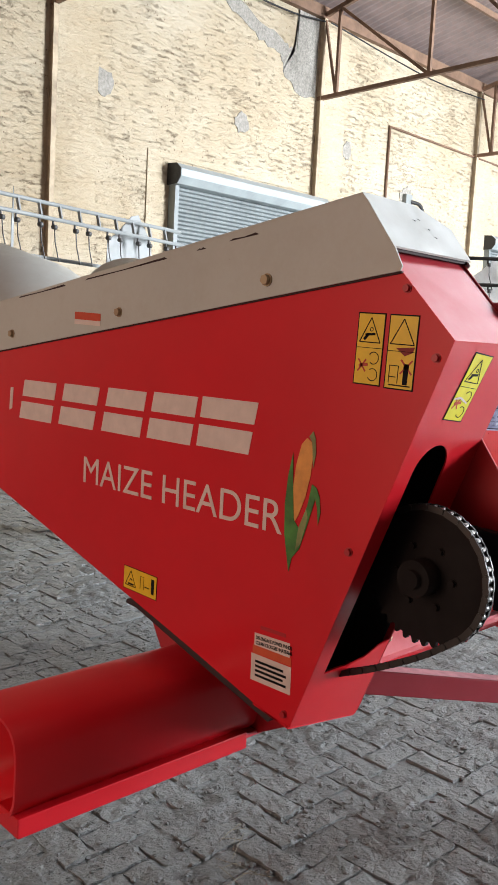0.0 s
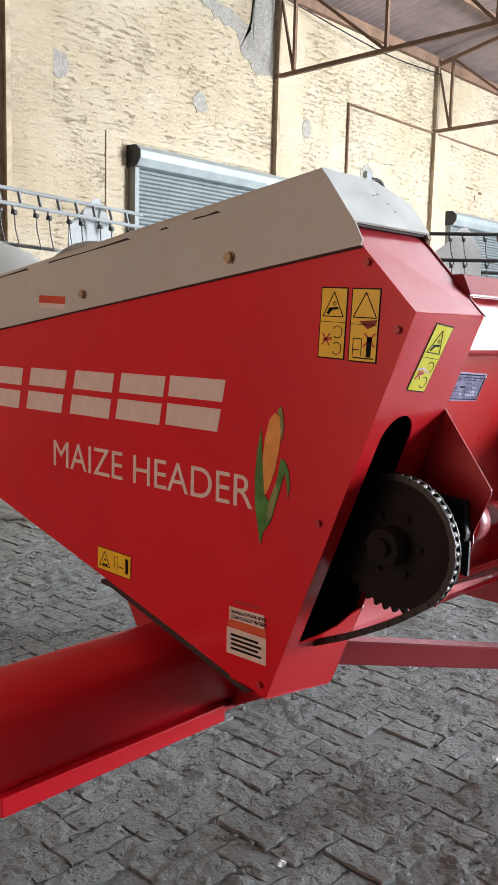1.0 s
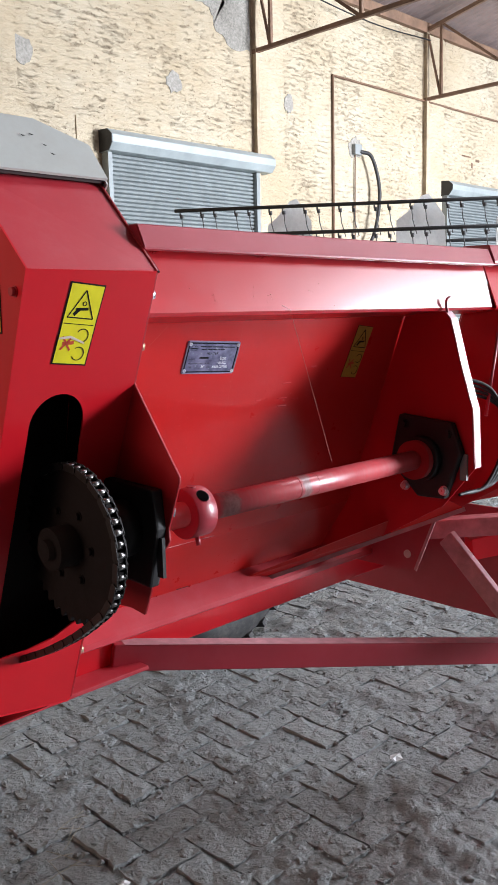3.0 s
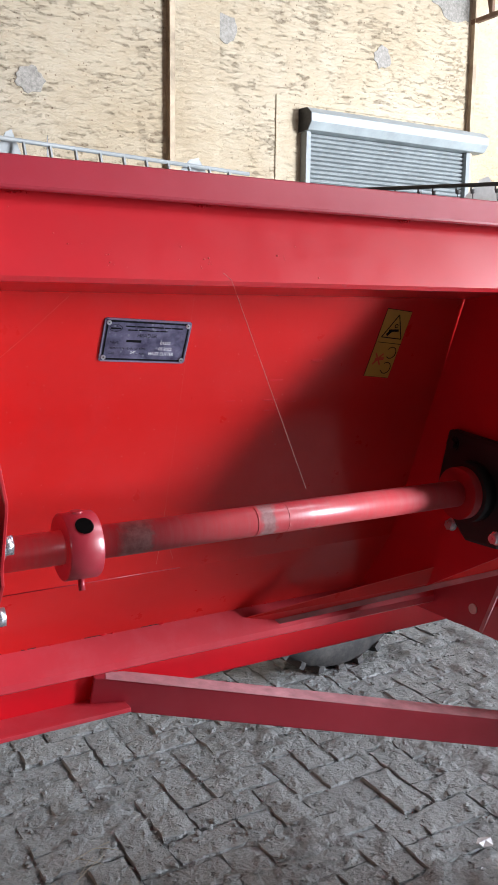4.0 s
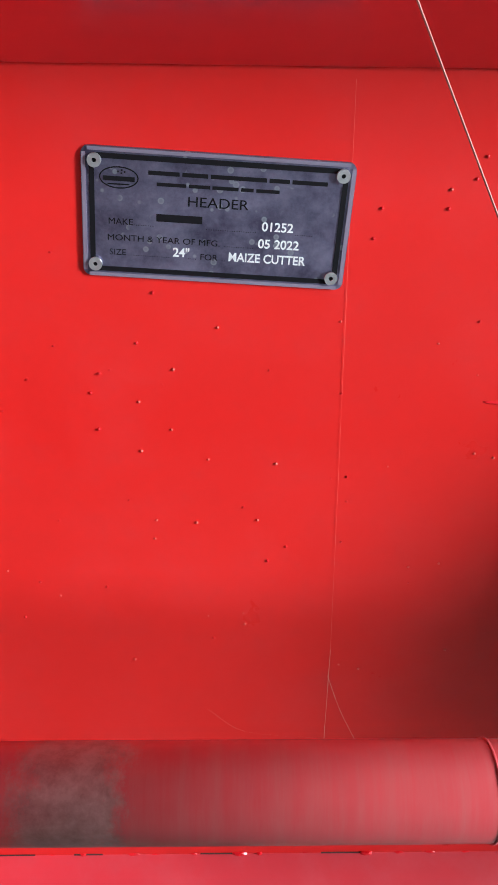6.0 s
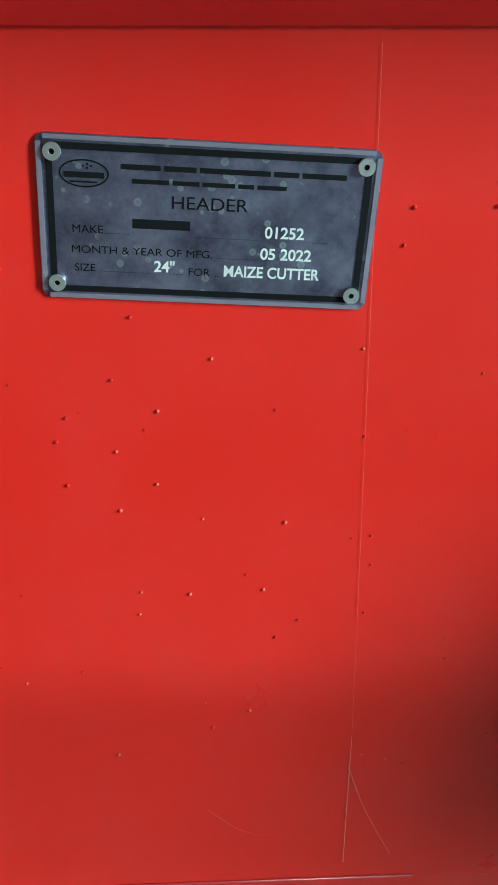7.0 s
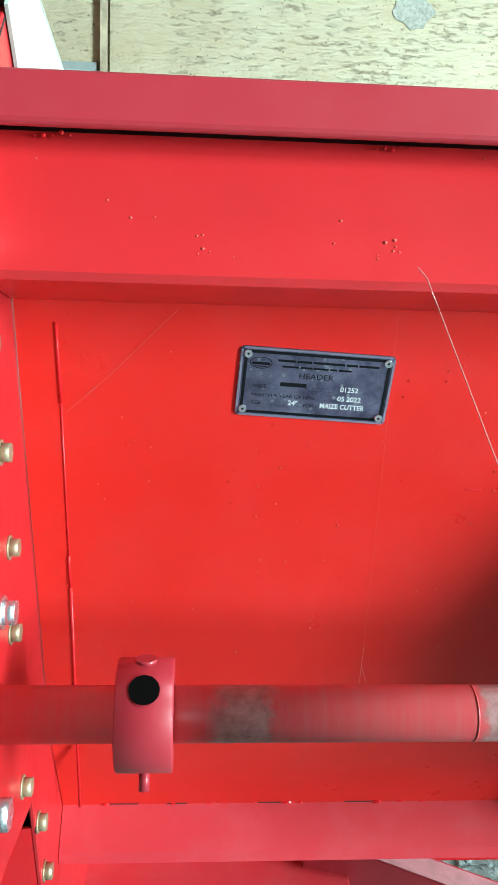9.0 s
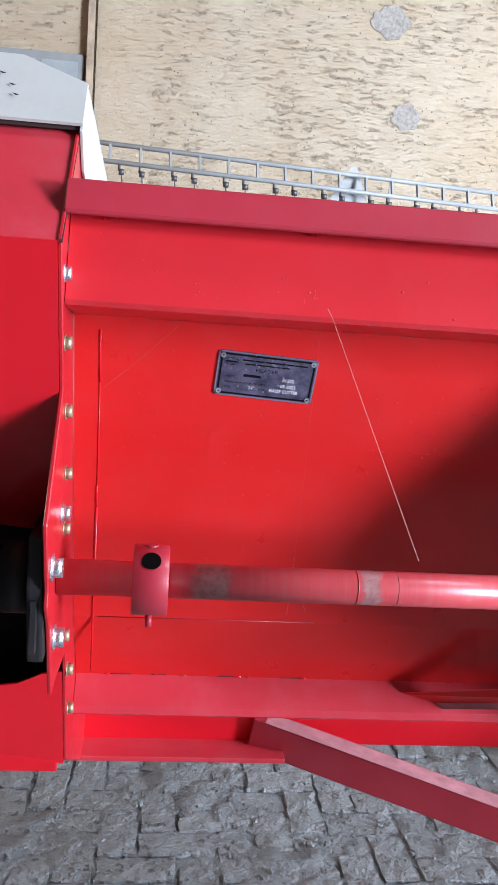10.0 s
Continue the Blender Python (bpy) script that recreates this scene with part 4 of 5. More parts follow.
def arc_shape(cx, cy, r, a0, a1, w, n=14):
    o = [(cx + r * math.cos(radians(a0 + (a1 - a0) * i / n)), cy + r * math.sin(radians(a0 + (a1 - a0) * i / n))) for i in range(n + 1)]
    i_ = [(cx + (r - w) * math.cos(radians(a0 + (a1 - a0) * i / n)), cy + (r - w) * math.sin(radians(a0 + (a1 - a0) * i / n))) for i in range(n + 1)]
    return o + i_[::-1]


def triangle(w, x0, y0, s, hh):
    a, b, c = (x0, y0), (x0 + s, y0), (x0 + s / 2, y0 + hh)
    return [("pictogram", stroke(a, b, w), INK), ("pictogram", stroke(b, c, w), INK), ("pictogram", stroke(c, a, w), INK)]


def rows_entangle():
    r = triangle(0.0016, 0.007, 0.070, 0.042, 0.040)
    r += [("pictogram", stroke((0.018, 0.082), (0.038, 0.084), 0.004), INK), ("pictogram", stroke((0.016, 0.074), (0.024, 0.083), 0.005), INK), ("pictogram", arc_shape(0.030, 0.091, 0.0035, 0, 350, 0.0012), INK)]
    r += [("divider", stroke((0.003, 0.061), (0.053, 0.061), 0.0009), INK)]
    r += [("pictogram", arc_shape(0.039, 0.045, 0.0105, -130, 150, 0.0013), INK), ("pictogram", arc_shape(0.039, 0.018, 0.0105, -150, 130, 0.0013), INK)]
    r += [("cross", stroke((0.008, 0.022), (0.024, 0.042), 0.0028), RED_INK), ("cross", stroke((0.008, 0.042), (0.024, 0.022), 0.0028), RED_INK), ("cross", stroke((0.010, 0.031), (0.028, 0.034), 0.005), RED_INK)]
    return r


def rows_keep_clear():
    r = triangle(0.0016, 0.006, 0.072, 0.046, 0.040)
    r += [("divider", stroke((0.003, 0.061), (0.054, 0.061), 0.0009), INK)]
    r += [("scuff", [(0.018, 0.066), (0.054, 0.069), (0.050, 0.060), (0.036, 0.054)], DUST_SMUDGE)]
    r += [("pictogram", stroke((0.010, 0.007), (0.051, 0.007), 0.002), INK), ("pictogram", stroke((0.008, 0.038), (0.026, 0.038), 0.0012), INK), ("pictogram", stroke((0.026, 0.038), (0.026, 0.010), 0.0012), INK), ("pictogram", stroke((0.009, 0.038), (0.009, 0.010), 0.0012), INK)]
    r += [("pictogram", stroke((0.010, 0.020), (0.022, 0.020), 0.0016), INK), ("pictogram", [(0.036, 0.042), (0.046, 0.042), (0.045, 0.009), (0.036, 0.009)], INK), ("cross", stroke((0.030, 0.026), (0.052, 0.048), 0.003), RED_INK), ("cross", stroke((0.030, 0.048), (0.052, 0.026), 0.003), RED_INK)]
    return r


def side_place(y0, z0, tilt=0.0):
    c, s = math.cos(tilt), math.sin(tilt)
    return lambda u, v, lift: Vector((XS - lift, y0 - (u * c - v * s), z0 + u * s + v * c))


sticker("warning_label", side_place(0.0195, 1.527, -0.035), 0.056, 0.118, YELLOW, rows_entangle(), side_plate, "yellow warning label with black pictograms")
sticker("warning_label", side_place(-0.0440, 1.5235, -0.035), 0.057, 0.119, YELLOW, rows_keep_clear(), side_plate, "scuffed yellow warning label with black pictograms")
r4 = triangle(0.0018, 0.008, 0.010, 0.038, 0.034) + [("pictogram", stroke((0.018, 0.014), (0.038, 0.014), 0.004), INK), ("pictogram", arc_shape(0.028, 0.022, 0.005, 0, 200, 0.002), INK), ("pictogram", stroke((0.062, 0.012), (0.062, 0.040), 0.001), INK), ("pictogram", stroke((0.074, 0.012), (0.074, 0.040), 0.001), INK), ("pictogram", stroke((0.062, 0.040), (0.074, 0.040), 0.001), INK), ("pictogram", stroke((0.078, 0.020), (0.094, 0.020), 0.002), INK), ("pictogram", [(0.100, 0.043), (0.110, 0.043), (0.110, 0.010), (0.101, 0.010)], INK)]
sticker("warning_label", side_place(0.634, 1.029, -0.02), 0.119, 0.052, YELLOW, r4, side_plate, "small yellow warning label with black pictograms", 0.0014)
sticker("notice_label", side_place(0.213, 1.013, 0.05), 0.091, 0.030, WHITE_FILM, [], side_plate, "white notice label with small black text", 0)
text("notice_text", "DIS-ENGAGE POWER WHEN\nCLEAN CLOGGED MATERIAL", 0.0098, Matrix.Translation((XS - 0.0012, 0.210, 1.0315)) @ SIDE_TURN @ Matrix.Rotation(0.05, 4, "Z"), INK, side_plate, stretch=0.74)
side_flat("notice_heading", [(0.200, 1.060), (0.135, 1.062), (0.135, 1.055), (0.200, 1.053)], RED_PLATE, side_plate)
bars = [("text_bar", [(0.012, z), (0.092 - 0.008 * (i % 2), z), (0.092 - 0.008 * (i % 2), z + 0.0045), (0.012, z + 0.0045)], INK) for i, z in enumerate((0.010, 0.019, 0.028, 0.037))]
sticker("notice_label", side_place(0.219, 0.950, 0.02), 0.103, 0.052, WHITE_FILM, bars, side_plate, "white notice label with lines too small to read", 0)
side_flat("notice_heading", [(0.217, 1.019), (0.119, 1.021), (0.117, 1.006), (0.217, 1.003)], ORANGE_FILM, side_plate, 0.001)
part("hood_label", add_sheet(bmesh.new(), [(XS - 0.0058, 0.856, 1.638), (XS - 0.0058, 0.752, 1.634), (XS - 0.0058, 0.752, 1.617), (XS - 0.0058, 0.857, 1.621)], 0.0006, (-1, 0, 0)), RED_INK, hood, "small red and white label")
part("hood_label", add_sheet(bmesh.new(), [(XS - 0.0058, 0.857, 1.6205), (XS - 0.0058, 0.752, 1.6165), (XS - 0.0058, 0.753, 1.606), (XS - 0.0058, 0.858, 1.610)], 0.0006, (-1, 0, 0)), WHITE_FILM, hood)


def rear_place(x0, z0, tilt, off):
    c, s = math.cos(tilt), math.sin(tilt)
    base = Vector((x0, panel_y(z0, off), z0))
    return lambda u, v, lift: base + Vector((1, 0, 0)) * (u * c - v * s) + UP * (u * s + v * c) + NP * lift


def cover_place(x0, z0, tilt):
    c, s = math.cos(tilt), math.sin(tilt)
    base, up = Vector((x0, cover_y(z0), z0)), Vector((0, -0.397, 1)).normalized()
    return lambda u, v, lift: base + Vector((1, 0, 0)) * (u * c - v * s) + up * (u * s + v * c) + NC * lift


cover = [o for o in header.children if o.name.startswith("rear_cover")][0]
sticker("warning_label", cover_place(-0.0415, 1.4785, -0.10), 0.058, 0.120, YELLOW_LIME, rows_entangle(), cover, "bright yellow warning label, scuffed across")
part("scuff", add_sheet(bmesh.new(), [cover_place(-0.0415, 1.4785, -0.10)(u, v, 0.0022) for u, v in ((0.002, 0.037), (0.02, 0.040), (0.045, 0.033), (0.044, 0.036), (0.02, 0.044), (0.002, 0.040))], 0.0003, NP), WHITE_FILM, cover)
sticker("warning_label", rear_place(0.757, 1.403, 0.11 * -1.0, 0.0), 0.053, 0.118, YELLOW_SHADED, rows_entangle(), [o for o in header.children if o.name.startswith("rear_panel")][0], "yellow warning label, its yellow darkened for the shade", 0.0008)

# ---- name plate ----
PT = -0.056        # the plate hangs a little askew


def on_plate(u, v, lift=0.0):
    """u along the plate from its upper left corner, v down."""
    c, s = math.cos(PT), math.sin(PT)
    u, v = 1.034 * u, 1.038 * v
    o = Vector((0.299, panel_y(1.4978), 1.4978))
    return o + Vector((1, 0, 0)) * (u * c + v * s) + UP * (u * s - v * c) + NP * lift


plate_axes = Matrix((( *(on_plate(1, 0) - on_plate(0, 0)), 0), (*(on_plate(0, -1) - on_plate(0, 0)), 0), (*NP, 0), (0, 0, 0, 1))).transposed()


def plate_at(u, v, lift=0.00132):
    return Matrix.Translation(on_plate(u, v, lift)) @ plate_axes


def plate_quad(name, u0, v0, u1, v1, lift, m, parent, th=0.0006, r=0.0):
    if r:
        pts = []
        for cx, cy, a0 in ((u1 - r, v0 + r, -90), (u1 - r, v1 - r, 0), (u0 + r, v1 - r, 90), (u0 + r, v0 + r, 180)):
            pts += [(cx + r * math.cos(radians(a0 + 15 * i)), cy + r * math.sin(radians(a0 + 15 * i))) for i in range(7)]
    else:
        pts = [(u0, v0), (u1, v0), (u1, v1), (u0, v1)]
    return part(name, add_sheet(bmesh.new(), [on_plate(u, v, lift) for u, v in pts], th, NP), m, parent)


PW, PH = 0.1255, 0.0605
name_plate = plate_quad("name_plate", 0, 0, PW, PH, 0.0012, PLATE_METAL, header, 0.0014, 0.004)
tagged(name_plate, "scratched aluminium name plate with black print, riveted on")
PLATE_RIM = plain("bright_plate_edge", (0.34, 0.305, 0.42), 0.35, 0.6)
for a in ((0.0058, 0.0030, PW - 0.006, 0.0053), (0.0058, PH - 0.0050, PW - 0.006, PH - 0.0028), (0.0036, 0.005, 0.0060, PH - 0.005), (PW - 0.0058, 0.005, PW - 0.0034, PH - 0.005)):
    plate_quad("plate_border", *a, 0.0016, INK, name_plate, 0.0005)
for a in ((0.003, 0.0004, PW - 0.003, 0.0020), (0.003, PH - 0.002, PW - 0.003, PH - 0.0003), (0.0004, 0.003, 0.0022, PH - 0.003), (PW - 0.0022, 0.003, PW - 0.0004, PH - 0.003)):
    plate_quad("raised_edge", *a, 0.0019, PLATE_RIM, name_plate, 0.0008)
for u, v in ((0.0062, 0.0062), (PW - 0.0060, 0.0060), (PW - 0.0062, PH - 0.0060), (0.0060, PH - 0.0062)):
    bm = bmesh.new()
    add_tube(bm, on_plate(u, v, 0.001), on_plate(u, v, 0.0032), 0.0033, 18, 0.0011)
    riv = part("rivet", bm, ZINC, name_plate, "bright blind rivet")
    part("rivet_core", add_tube(bmesh.new(), on_plate(u, v, 0.001), on_plate(u, v, 0.0024), 0.0011, 10), INK, riv)
bm = bmesh.new()
ring_o = [on_plate(0.0172 + 0.0090 * math.cos(a), 0.0135 + 0.0050 * math.sin(a), 0.00135) for a in [2 * math.pi * i / 40 for i in range(40)]]
ring_i = [on_plate(0.0172 + 0.0084 * math.cos(a), 0.0135 + 0.0044 * math.sin(a), 0.00135) for a in [2 * math.pi * i / 40 for i in range(40)]]
vo, vi = [bm.verts.new(p) for p in ring_o], [bm.verts.new(p) for p in ring_i]
for i in range(40):
    bm.faces.new((vo[i], vo[(i + 1) % 40], vi[(i + 1) % 40], vi[i]))
part("oval_mark", bm, INK, name_plate, "oval maker's mark")
for u0, v0, u1, v1 in ((0.0100, 0.0130, 0.0244, 0.0150), (0.012, 0.0162, 0.022, 0.0167)):
    plate_quad("mark_bar", u0, v0, u1, v1, 0.0016, INK, name_plate, 0.0004)
for u, v in ((0.0165, 0.0105), (0.018, 0.0112), (0.0195, 0.0105), (0.0182, 0.0098)):
    plate_quad("mark_bar", u, v, u + 0.0007, v + 0.0007, 0.0016, INK, name_plate, 0.0004)
# lines that name a maker or an address stay bars
for u0, v0, u1, v1 in ((0.0305, 0.0088, 0.0440, 0.0118), (0.0460, 0.0088, 0.0570, 0.0118), (0.0590, 0.0088, 0.0840, 0.0118), (0.0860, 0.0088, 0.0945, 0.0118), (0.0965, 0.0088, 0.1120, 0.0118)):
    plate_quad("text_bar", u0, v0 + 0.0007, u1 + 0.0008, v1 - 0.0004, 0.00135, INK, name_plate, 0.0001)
for u0, u1 in ((0.0345, 0.0480), (0.0492, 0.0590), (0.0600, 0.0720), (0.0732, 0.0790), (0.0802, 0.0910)):
    plate_quad("text_bar", u0, 0.0146, u1, 0.0162, 0.00135, INK, name_plate, 0.0001)
plate_quad("text_bar", 0.0345, 0.0290, 0.0560, 0.0325, 0.00135, INK, name_plate, 0.0001)
PUNCH = plain("bright_punched_mark", (0.85, 0.88, 0.92), 0.35, 0.3)
for s_, u, v, size, st, m in (("HEADER", 0.0485, 0.0246, 0.0066, 1.16, INK), ("MAKE", 0.0120, 0.0350, 0.0043, 1.05, INK), ("MONTH & YEAR OF MFG.", 0.0115, 0.0426, 0.0041, 1.15, INK), ("SIZE", 0.0125, 0.0496, 0.0041, 1.05, INK), ("FOR", 0.0555, 0.0496, 0.0041, 1.1, INK),
                              ("01252", 0.0840, 0.0338, 0.0060, 1.0, PUNCH), ("05 2022", 0.0828, 0.0420, 0.0060, 1.0, PUNCH), ("24\"", 0.0425, 0.0487, 0.0060, 1.0, PUNCH), ("MAIZE CUTTER", 0.0690, 0.0493, 0.0060, 0.90, PUNCH)):
    text("plate_text", s_, size, plate_at(u, v), m, name_plate, stretch=st, deep=0.00004, bold=0.00012 if m is PUNCH else 0.0)
for v, u0, u1 in ((0.0350, 0.024, 0.033), (0.0350, 0.058, 0.082), (0.0350, 0.100, 0.108), (0.0426, 0.067, 0.081), (0.0496, 0.024, 0.041), (0.0496, 0.050, 0.054), (0.0496, 0.066, 0.068)):
    k = u0
    while k < u1:
        plate_quad("dotted_line", k, v - 0.0003, k + 0.0004, v, 0.00135, INK, name_plate, 0.0001)
        k += 0.0011

# ---- shaft, collar, bearings ----
SY, SZ, SR = -0.094, 1.2165, 0.0215
part("drive_shaft", add_tube(bmesh.new(), (0.118, SY, SZ), (0.90, SY, SZ), SR, 40), RED_SHAFT, header, "round red drive tube, paint scuffed")
for x, r in ((0.481, 0.0225), (0.532, 0.0222)):
    part("shaft_seam", add_tube(bmesh.new(), (x, SY, SZ), (x + 0.0012, SY, SZ), r - 0.0004, 40), RED_SHAFT, header)
collar = part("shaft_collar", soften(add_tube(bmesh.new(), (0.207, SY, SZ), (0.250, SY, SZ), 0.0425, 44, 0.0215), 0.0012, 1), RED_WORN_SHADED, header, "thick red shaft collar with a pin hole")
ha = radians(-132)
hd = Vector((0, math.cos(ha), -math.sin(ha)))
hc = Vector((0.2285, SY, SZ)) + hd * 0.0418
part("pin_hole", add_tube(bmesh.new(), hc, hc + hd * 0.0006, 0.0122, 24, 0.0112), RED_WORN_SHADED, collar)
# black disc on the collar paints the shade of the bore
part("pin_hole", add_tube(bmesh.new(), hc - hd * 0.001, hc + hd * 0.0016, 0.0114, 24), BORE, collar)
part("pin", add_tube(bmesh.new(), (0.2285, SY, SZ + 0.041), (0.2285, SY, SZ + 0.0445), 0.008, 14), RED_WORN_SHADED, collar)
part("pin", add_tube(bmesh.new(), (0.2285, SY - 0.012, SZ - 0.040), (0.2285, SY - 0.015, SZ - 0.054), 0.0042, 10), RED_WORN_SHADED, collar)
# left bearing flange in the wing
part("bearing_flange", soften(add_prism(bmesh.new(), [(-0.165, 1.285), (-0.172, 1.225), (-0.150, 1.13), (-0.02, 1.135), (-0.01, 1.29)], 0.092, 0.111), 0.004), BLACK, header, "black cast bearing flange")
part("bearing_boss", add_tube(bmesh.new(), (0.055, SY, SZ), (0.093, SY, SZ), 0.045, 28), BLACK, header)
part("flange_clip", add_box(bmesh.new(), (0.098, -0.176, 1.150), (0.104, -0.162, 1.212)), BLACK, header, "small dark steel clip")
# right bearing on the bay wall
part("bearing_flange", soften(add_prism(bmesh.new(), [(-0.030, 1.312), (-0.165, 1.300), (-0.190, 1.235), (-0.150, 1.130), (-0.080, 1.128), (-0.005, 1.20)], XR - 0.024, XR - 0.003), 0.006), BLACK, header, "black cast bearing flange, greasy")
part("bearing_boss", add_tube(bmesh.new(), (XR - 0.062, SY, SZ), (XR - 0.022, SY, SZ), 0.043, 32), RED_PLATE, header)
part("bearing_boss", add_tube(bmesh.new(), (XR - 0.046, SY, SZ), (XR - 0.022, SY, SZ), 0.050, 32), BLACK, header)
for y, z in ((-0.045, 1.29), (-0.158, 1.275), (-0.15, 1.15), (-0.05, 1.15)):
    hexbolt("flange_bolt", (XR - 0.024, y, z), (-1, 0, 0), 0.009, ZINC if z < 1.2 else BLACK, header)
part("clip", add_box(bmesh.new(), (XR - 0.010, -0.196, 1.175), (XR - 0.002, -0.180, 1.232)), HEADER_GREY, header)

# ---- sprocket and chain ----
CY, CZ, CR = -0.087, 1.208, 0.117
sprocket = part("sprocket", bmesh.new(), SPROCKET_SHADE_BLACK, header, "large dark sprocket wheel")
bm = bmesh.new()
teeth = 38
prof = []
for i in range(teeth * 4):
    a = 2 * math.pi * i / (teeth * 4)
    r = CR + (0.004, 0.004, -0.005, -0.005)[i % 4]
    prof.append((CY + r * math.cos(a), CZ + r * math.sin(a)))
add_prism(bm, prof, -0.005, 0.005)
bm.to_mesh(sprocket.data)
part("hub", add_tube(bmesh.new(), (-0.040, CY, CZ), (0.06, CY, CZ), 0.032, 28, 0.016), SPROCKET_SHADE_BLACK, sprocket, "dark hub")
part("hub", add_tube(bmesh.new(), (-0.050, CY, CZ), (0.112, CY, CZ), 0.016, 20), SPROCKET_SHADE_BLACK, sprocket)
for i in range(6):
    a = 2 * math.pi * i / 6
    hexbolt("hub_bolt", (-0.005, CY + 0.055 * math.cos(a), CZ + 0.055 * math.sin(a)), (-1, 0, 0), 0.006, SPROCKET_SHADE_BLACK, sprocket)
chain = part("chain", add_box(bmesh.new(), (-0.002, CY - 0.001, CZ + CR - 0.001), (0.002, CY + 0.001, CZ + CR + 0.001)), CHAIN_STEEL, header, "greasy steel roller chain round the sprocket")
# line of the chain: over the wheel, then slack towards the front
path = []
for i in range(60):
    a = radians(62 + (231 - 62) * i / 59)
    path.append(Vector((0, CY + (CR + 0.001) * math.cos(a), CZ + (CR + 0.001) * math.sin(a))))
path += bezier([path[-1], (0, -0.100, 1.073), (0, -0.035, 1.036), (0, 0.030, 1.004), (0, 0.110, 0.972), (0, 0.17, 0.962)], 10)[1:]
dist = [0.0]
for a, b in zip(path, path[1:]):
    dist.append(dist[-1] + (b - a).length)
PITCH = 0.0159
pins = []
s_, i = 0.0, 0
while s_ < dist[-1] - 1e-6:
    while dist[i + 1] < s_:
        i += 1
    f = (s_ - dist[i]) / (dist[i + 1] - dist[i])
    pins.append(path[i].lerp(path[i + 1], f))
    s_ += PITCH


def link_mesh(name, wide):
    bm = bmesh.new()
    for sx in (-1, 1):
        x0 = sx * (0.0085 if wide else 0.0065)
        out = []
        for k in range(12):
            a = 2 * math.pi * k / 12
            cx = 0 if math.cos(a) < 0 else PITCH
            out.append((cx + 0.0068 * math.cos(a), (0.0068 if abs(math.cos(a)) > 0.3 else 0.0052) * math.sin(a)))
        add_prism(bm, out, x0 - 0.0009, x0 + 0.0009)
    plates = len(bm.faces)
    add_tube(bm, (-0.0070, 0, 0), (0.0070, 0, 0), 0.0056, 10)
    bm.faces.ensure_lookup_table()
    for f in bm.faces[plates:]:
        f.material_index = 1
    bmesh.ops.recalc_face_normals(bm, faces=bm.faces)
    me = bpy.data.meshes.new(name)
    bm.to_mesh(me)
    bm.free()
    me.materials.append(CHAIN_BLACK)
    me.materials.append(CHAIN_STEEL)
    return me


links = (link_mesh("outer_link", True), link_mesh("inner_link", False))
for k in range(len(pins) - 1):
    d = pins[k + 1] - pins[k]
    ob = new("chain_link", links[k % 2])
    ob.parent = chain
    ob.matrix_basis = Matrix.Translation(pins[k]) @ Matrix.Rotation(math.atan2(d.z, d.y), 4, "X")

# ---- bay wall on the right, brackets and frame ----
# pink dust tone with daylight put into its colour
LIT_DUST_PINK = plain("lit_pink_dust", (0.46, 0.22, 0.24), 0.6, var=0.25)
wallp = [(panel_y(1.53) - 0.005, 1.535), (-0.134, 1.538), (-0.150, 1.522), (-0.180, 1.413), (-0.207, 1.329), (-0.213, 1.203), (-0.135, 1.11), (0.076, 0.985), (0.20, 0.935), (0.222, 0.957), (panel_y(1.085), 1.085)]
part("bay_wall", add_prism(bmesh.new(), wallp, XR - 0.003, XR + 0.001), RED, header, "red bay wall carrying the bearing")
edge = [(-0.134, 1.538), (-0.150, 1.522), (-0.180, 1.413), (-0.207, 1.329), (-0.213, 1.203)]
bm = bmesh.new()
for (ya, za), (yb, zb) in zip(edge, edge[1:]):
    add_sheet(bm, [(XR - 0.004, ya, za), (XR + 0.022, ya, za), (XR + 0.022, yb, zb), (XR - 0.004, yb, zb)], 0.004, (0, -1, 0))
part("wall_lip", bm, RED_WORN_SHADED, header, "worn bent lip of the bay wall")
part("hook", add_wire(bmesh.new(), bezier([(XR + 0.004, -0.136, 1.535), (XR - 0.003, -0.137, 1.548), (XR - 0.004, -0.138, 1.562), (XR + 0.006, -0.14, 1.568)], 6), 0.003, 6), RED_WORN_SHADED, header)
# sloping shelf angle under the shaft
bm = bmesh.new()
A, B, D = Vector((0.712, 0.205, 0.927)), Vector((1.09, -0.09, 1.07)), Vector((0.70, 0.214, 0.932))
add_sheet(bm, [A, B, B + Vector((-0.055, 0.02, 0.030)), D + Vector((-0.06, 0.004, 0.006))], 0.004, (-0.5, -0.5, 0.7))
part("shelf_angle", bm, RED_PANEL, header, "sloping red shelf plate")
bm = bmesh.new()
add_beam(bm, A + Vector((0, -.002, -.002)), B + Vector((0, -.002, -.002)), 0.006, 0.010)
part("shelf_edge", bm, LIT_DUST_PINK, header, "pale worn plate edge")
# bracket takes the darker red as painted shade
part("bracket", add_prism(bmesh.new(), [(-0.010, 1.049), (0.054, 0.884), (0.127, 0.878), (0.245, 0.877), (0.245, 0.945)], 1.100, 1.106), RED_WORN_SHADED, header, "bracket plate in red darkened for shade, with a round hole")
part("bracket_edge", add_beam(bmesh.new(), (1.097, -0.013, 1.047), (1.097, 0.052, 0.885), 0.008, 0.004, (1, 0, 0)), LIT_DUST_PINK, header)
# pale disc paints the brightness seen through the round hole
hole = part("bracket_hole_disc", add_tube(bmesh.new(), (1.0975, 0.078, 0.923), (1.1005, 0.078, 0.923), 0.0105, 24), WHITE_FILM, header, "pale disc painting the light through the bracket's round hole")
